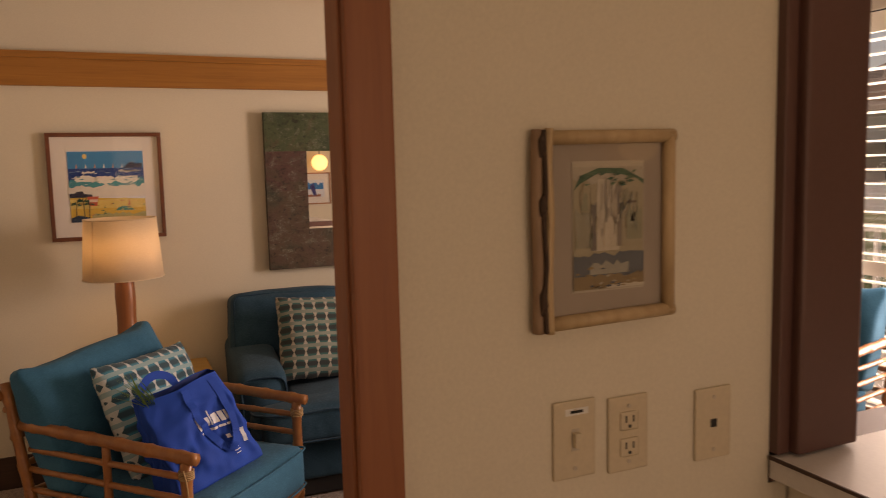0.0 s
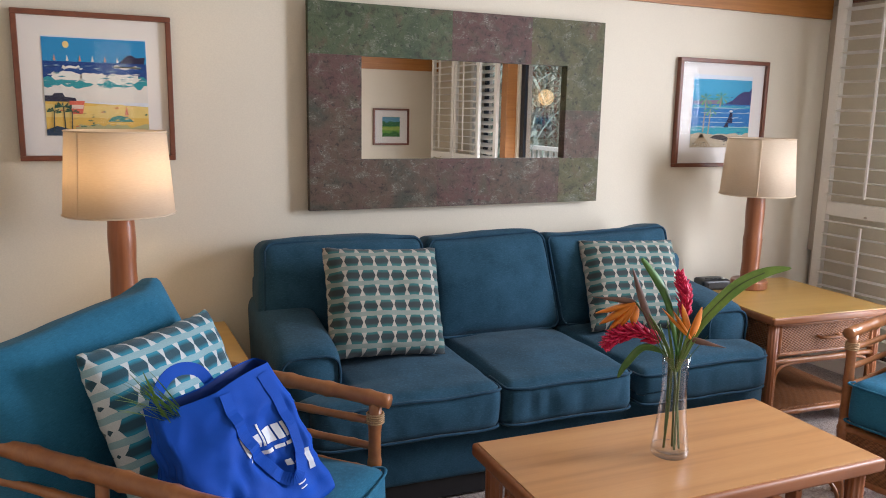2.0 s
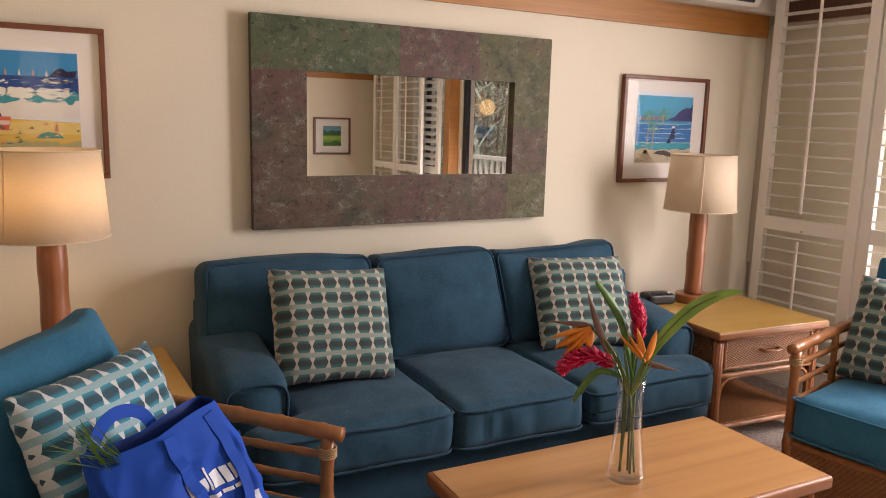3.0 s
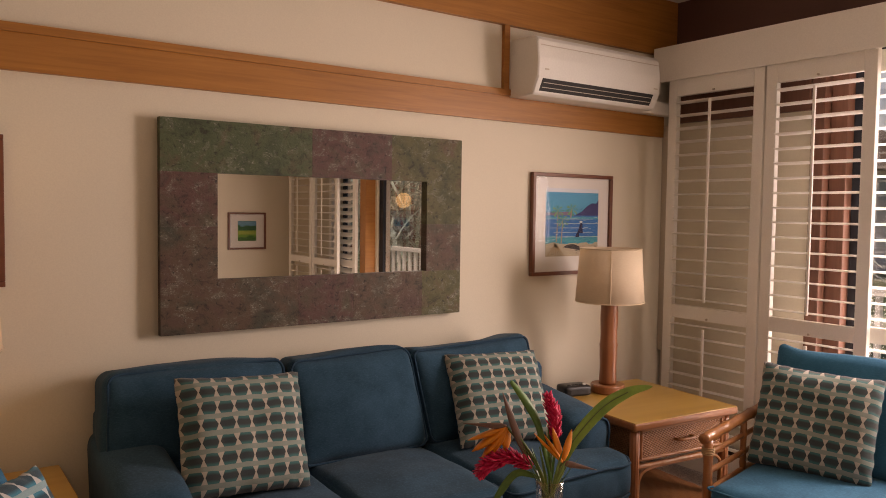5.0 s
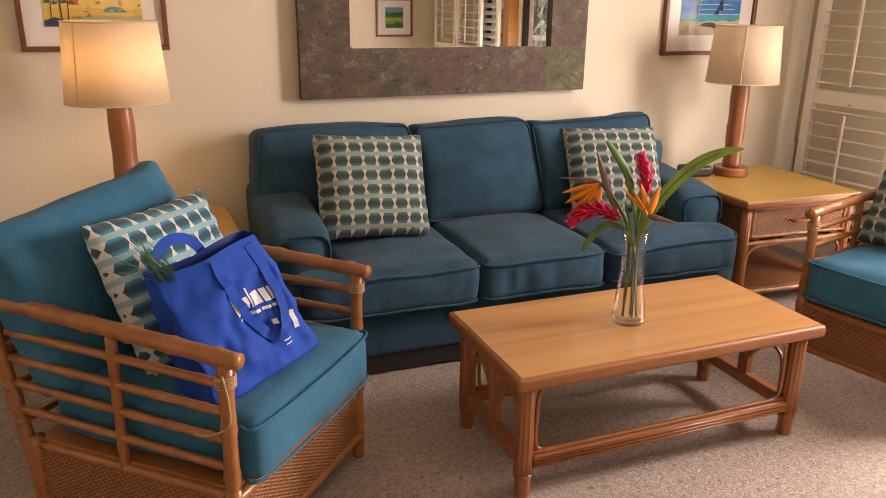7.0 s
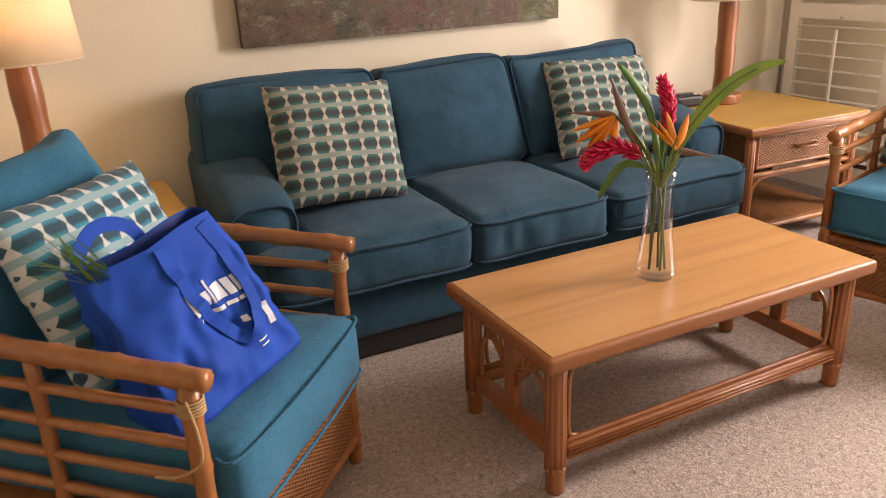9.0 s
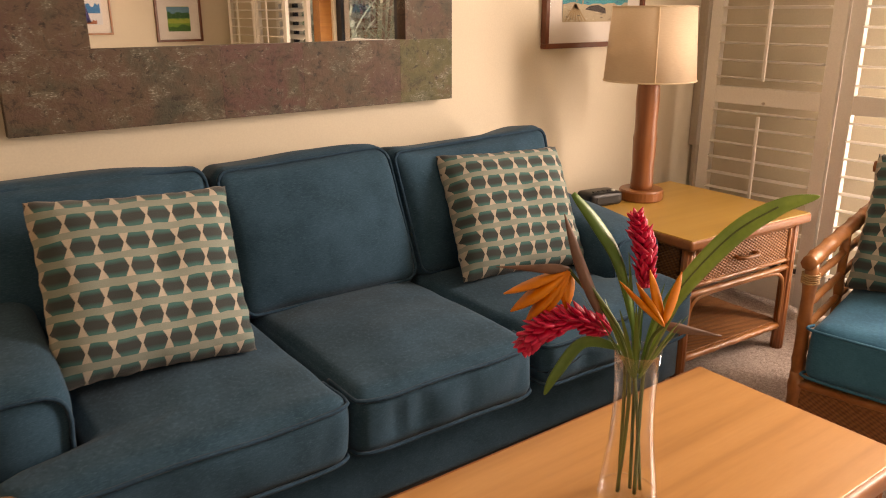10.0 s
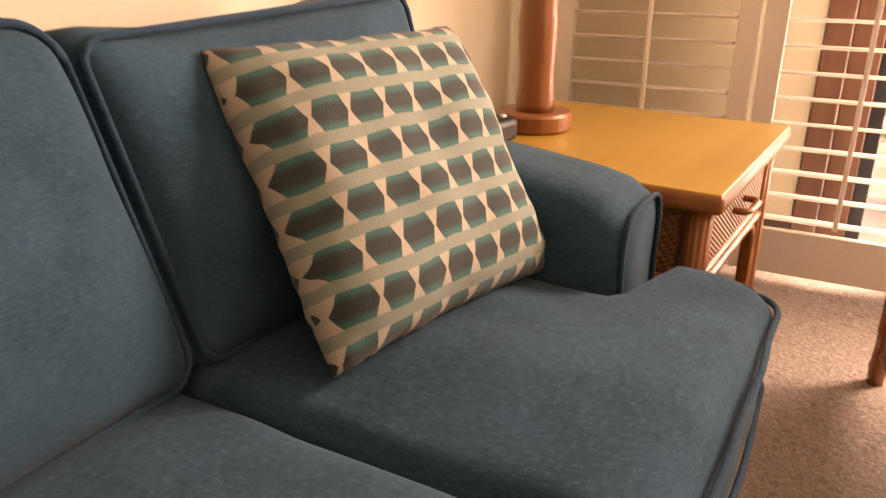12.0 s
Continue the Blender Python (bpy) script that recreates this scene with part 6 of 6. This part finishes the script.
def scene_fall(art, w, h):
    W, Hh = w / 2, h / 2
    mark(art, [(-W, -Hh), (W, -Hh), (W, Hh), (-W, Hh)], (0.46, 0.40, 0.31), 0)
    mark(art, ragged(-W, W, -0.45 * Hh, 0.78 * Hh, 0.06 * Hh, 12, 1), (0.40, 0.34, 0.23), 1)
    mark(art, [(-W, 0.62 * Hh), (-0.8 * W, 0.74 * Hh), (-0.3 * W, 0.90 * Hh), (0.3 * W, 0.88 * Hh), (0.8 * W, 0.80 * Hh), (W, 0.70 * Hh), (W, 0.78 * Hh), (0.4 * W, 0.97 * Hh), (-0.3 * W, 0.98 * Hh), (-0.8 * W, 0.86 * Hh)], (0.07, 0.14, 0.08), 2)
    mark(art, [(-0.32 * W, 0.80 * Hh), (0.20 * W, 0.82 * Hh), (0.30 * W, -0.36 * Hh), (-0.45 * W, -0.36 * Hh)], (0.56, 0.49, 0.38), 3)
    for k, (x0, x1, z0, z1, c) in enumerate(((-0.52, -0.36, -0.35, 0.40, (0.20, 0.17, 0.14)), (0.22, 0.36, -0.3, 0.7, (0.27, 0.22, 0.17)), (0.50, 0.95, -0.20, 0.25, (0.31, 0.29, 0.19)), (0.45, 0.80, 0.40, 0.44, (0.24, 0.17, 0.12)), (-0.95, -0.55, -0.30, 0.30, (0.33, 0.30, 0.22)), (-0.80, -0.60, 0.30, 0.55, (0.30, 0.29, 0.20)), (0.62, 0.72, 0.10, 0.22, (0.16, 0.13, 0.09)), (-0.24, -0.20, 0.3, 0.74, (0.40, 0.33, 0.25)), (0.14, 0.17, -0.1, 0.6, (0.42, 0.35, 0.26)), (-0.16, -0.13, -0.3, 0.1, (0.44, 0.36, 0.27)), (-0.12, -0.06, 0.1, 0.8, (0.26, 0.22, 0.17)), (0.04, 0.09, 0.2, 0.8, (0.26, 0.22, 0.17)))):
        mark(art, ragged(x0 * W, x1 * W, z0 * Hh, z1 * Hh, 0.05 * Hh, 6, k), c, 4)
    mark(art, ragged(-W, W, -0.80 * Hh, -0.42 * Hh, 0.04 * Hh, 14, 5), (0.13, 0.14, 0.15), 4)
    mark(art, ragged(-0.55 * W, 0.55 * W, -0.74 * Hh, -0.56 * Hh, 0.05 * Hh, 10, 9), (0.36, 0.34, 0.28), 5)
    mark(art, ragged(-W, W, -0.98 * Hh, -0.76 * Hh, 0.05 * Hh, 14, 6), (0.27, 0.19, 0.10), 5)
    mark(art, ragged(-0.1 * W, W, -0.98 * Hh, -0.92 * Hh, 0.02 * Hh, 8, 7), (0.56, 0.50, 0.40), 6)
    rr = random.Random(41)
    for k in range(44):
        x, z, tall = rr.uniform(-0.95, 0.95), rr.uniform(-0.30, 0.55), rr.uniform(0.08, 0.30)
        c = rr.choice(((0.30, 0.27, 0.18), (0.42, 0.36, 0.25), (0.50, 0.42, 0.30), (0.24, 0.24, 0.17))) if abs(x) > 0.3 else rr.choice(((0.50, 0.43, 0.33), (0.60, 0.53, 0.42), (0.36, 0.30, 0.24)))
        wide = rr.uniform(0.012, 0.04)
        mark(art, [((x - wide) * W, z * Hh), ((x + wide * 0.4) * W, (z - 0.02) * Hh), ((x + wide) * W, (z + tall) * Hh), ((x - wide * 0.2) * W, (z + tall * 0.9) * Hh)], c, 7)
    dabs(art, -0.95 * W, 0.95 * W, -0.96 * Hh, -0.62 * Hh, 30, ((0.10, 0.10, 0.11), (0.40, 0.36, 0.28), (0.33, 0.22, 0.10)), 7, 42, 0.12 * W, 0.022 * Hh)
    dabs(art, -0.85 * W, 0.85 * W, 0.70 * Hh, 0.92 * Hh, 16, ((0.05, 0.12, 0.07), (0.12, 0.18, 0.10)), 8, 43, 0.12 * W, 0.030 * Hh)


pic, art = picture("beach_picture", "framed colourful beach print with surf, sailing boats and sand", Matrix.Translation((0.041, YN - 0.002, 1.432)), 0.512, 0.515, 0.0185, 0.338, 0.340, px=0.0, pz=0.004, depth=0.028)
scene_beach(art, 0.336, 0.338)
pic, art = picture("bay_picture", "framed colourful print of a blue bay with palms", Matrix.Translation((2.985, YN - 0.002, 1.390)), 0.600, 0.544, 0.0195, 0.397, 0.347, px=0.0, pz=0.02, depth=0.028)
scene_bay(art, 0.395, 0.345)
flip = pose(0, 0, 0, 0, 0, 180)
pic, art = picture("fields_picture", "framed green landscape print on the rear wall", Matrix.Translation((3.243, YS + 0.002, 1.193)) @ flip, 0.45, 0.425, 0.022, 0.22, 0.23)
scene_fields(art, 0.22, 0.23)
pic, art = picture("blue_picture", "framed blue watercolour print on the rear wall", Matrix.Translation((2.415, YS + 0.002, 1.26)) @ flip, 0.41, 0.40, 0.016, 0.25, 0.22, frame_mat=CANE)
scene_blue(art, 0.25, 0.22)

# waterfall picture in a pole frame on the partition
WP = Matrix.Translation((0.692, 1.239, 1.393))
fall = thing("waterfall_picture", "waterfall watercolour in a frame of pale round poles", "picture", WP)
part("pole", tube(smooth_path([(-0.111, -0.013, -0.137), (-0.110, -0.013, -0.05), (-0.112, -0.013, 0.04), (-0.110, -0.013, 0.137)], 5), 0.0085, 10), OLD_POLE, fall, "dark weathered pole", smooth=True)
part("pole", tube(smooth_path([(-0.0965, -0.020, -0.138), (-0.0985, -0.020, -0.06), (-0.0955, -0.020, 0.02), (-0.0985, -0.020, 0.09), (-0.096, -0.020, 0.138)], 5), 0.0062, 10), BAMBOO, fall, smooth=True)
part("pole", tube([(0.107, -0.013, -0.128), (0.107, -0.013, 0.133)], 0.010, 10), BAMBOO, fall, smooth=True)
part("pole", tube([(-0.09, -0.013, 0.126), (0.115, -0.013, 0.128)], 0.010, 10), BAMBOO, fall, smooth=True)
part("pole", tube([(-0.09, -0.013, -0.127), (0.115, -0.013, -0.123)], 0.010, 10), BAMBOO, fall, smooth=True)
part("bark_seam", tube(smooth_path([(-0.1035, -0.0225, -0.136), (-0.1055, -0.0225, -0.085), (-0.1025, -0.0225, -0.040), (-0.1060, -0.0225, 0.010), (-0.1030, -0.0225, 0.060), (-0.1055, -0.0225, 0.136)], 8), 0.0033, 6), BARK, fall, "dark strip of bark between the poles", smooth=True)
for z0, z1 in ((-0.112, -0.070), (0.022, 0.052), (0.100, 0.134)):
    part("bark_patch", tube([(-0.1095, -0.0205, z0), (-0.1075, -0.0225, (z0 * 2 + z1) / 3), (-0.1085, -0.0220, (z0 + z1 * 2) / 3), (-0.1055, -0.0215, z1)], [0.002, 0.0062, 0.0052, 0.0016], 8), BARK, fall, smooth=True)
part("mat_board", box(-0.095, 0.10, -0.008, -0.002, -0.122, 0.122), GREY_BOARD, fall)
art = part("print", sheet([(-0.060, -0.088), (0.060, -0.088), (0.060, 0.094), (-0.060, 0.094)]), ink((0.52, 0.45, 0.35)), fall, m=Matrix.Translation((0.006, -0.0085, 0)))
scene_fall(art, 0.118, 0.172)
g = part("pane", box(-0.092, 0.098, -0.0145, -0.0135, -0.117, 0.117), PRINT_GLASS, fall)
g.visible_shadow = False


# switch plates --------------------------------------------------------------------------------------------------
def plate(x, z, label, category):
    p = thing("wall_plate", label, category, Matrix.Translation((x, 1.24, z)), "plates on the partition")
    part("cover", box(-0.035, 0.035, -0.006, 0, -0.057, 0.057, 0.003), IVORY_PLASTIC, p)
    for zz in (-0.042, 0.042):
        part("screw", tube([(0, -0.0055, zz), (0, -0.0072, zz)], 0.0032, 8), DUCT, p)
    return p


p = plate(0.6435, 1.094, "ivory light switch plate with a small label", "light switch")
part("toggle", box(-0.005, 0.005, -0.016, -0.005, -0.010, 0.012, 0.002), IVORY_PLASTIC, p)
part("slot", box(-0.006, 0.006, -0.0068, -0.0055, -0.016, 0.016), DUCT, p)
part("label_strip", box(-0.016, 0.022, -0.0066, -0.0055, 0.036, 0.046), WHITE_PLASTIC, p)
part("label_text", box(-0.008, 0.013, -0.0072, -0.0064, 0.039, 0.043), DARK_SLOT, p)
p = plate(0.7365, 1.088, "ivory double socket outlet plate", "socket")
for zz in (-0.02, 0.02):
    part("socket_face", box(-0.016, 0.016, -0.0085, -0.005, zz - 0.014, zz + 0.014, 0.003), IVORY_PLASTIC, p)
    for xx in (-0.0065, 0.0065):
        part("slot", box(xx - 0.0012, xx + 0.0012, -0.0092, -0.008, zz - 0.002, zz + 0.008), DARK_SLOT, p)
    part("earth_hole", tube([(0, -0.008, zz - 0.008), (0, -0.0092, zz - 0.008)], 0.0028, 8), DARK_SLOT, p)
p = plate(0.897, 1.078, "ivory telephone socket plate", "telephone socket")
part("jack", box(-0.006, 0.006, -0.0075, -0.005, -0.006, 0.007, 0.001), DARK_SLOT, p)

# pendant globe at the dining end -----------------------------------------------------------------------------------
pen = thing("pendant_lamp", "round glowing globe lamp hanging over the dining end", "lamp", Matrix.Translation((2.46, -0.985, 1.583)))
part("globe", lathe([(0.02 + 0.0, -0.098)] + [(0.1 * math.cos(radians(a)), 0.1 * math.sin(radians(a))) for a in range(-70, 80, 10)] + [(0.02, 0.098)], 28), GLOBE, pen, smooth=True)
part("rod", tube([(0, 0, 0.095), (0, 0, H - 1.572)], 0.006, 8), ALU, pen)
part("ceiling_rose", lathe([(0.05, H - 1.57 - 0.025), (0.05, H - 1.5705)], 20), ALU, pen)
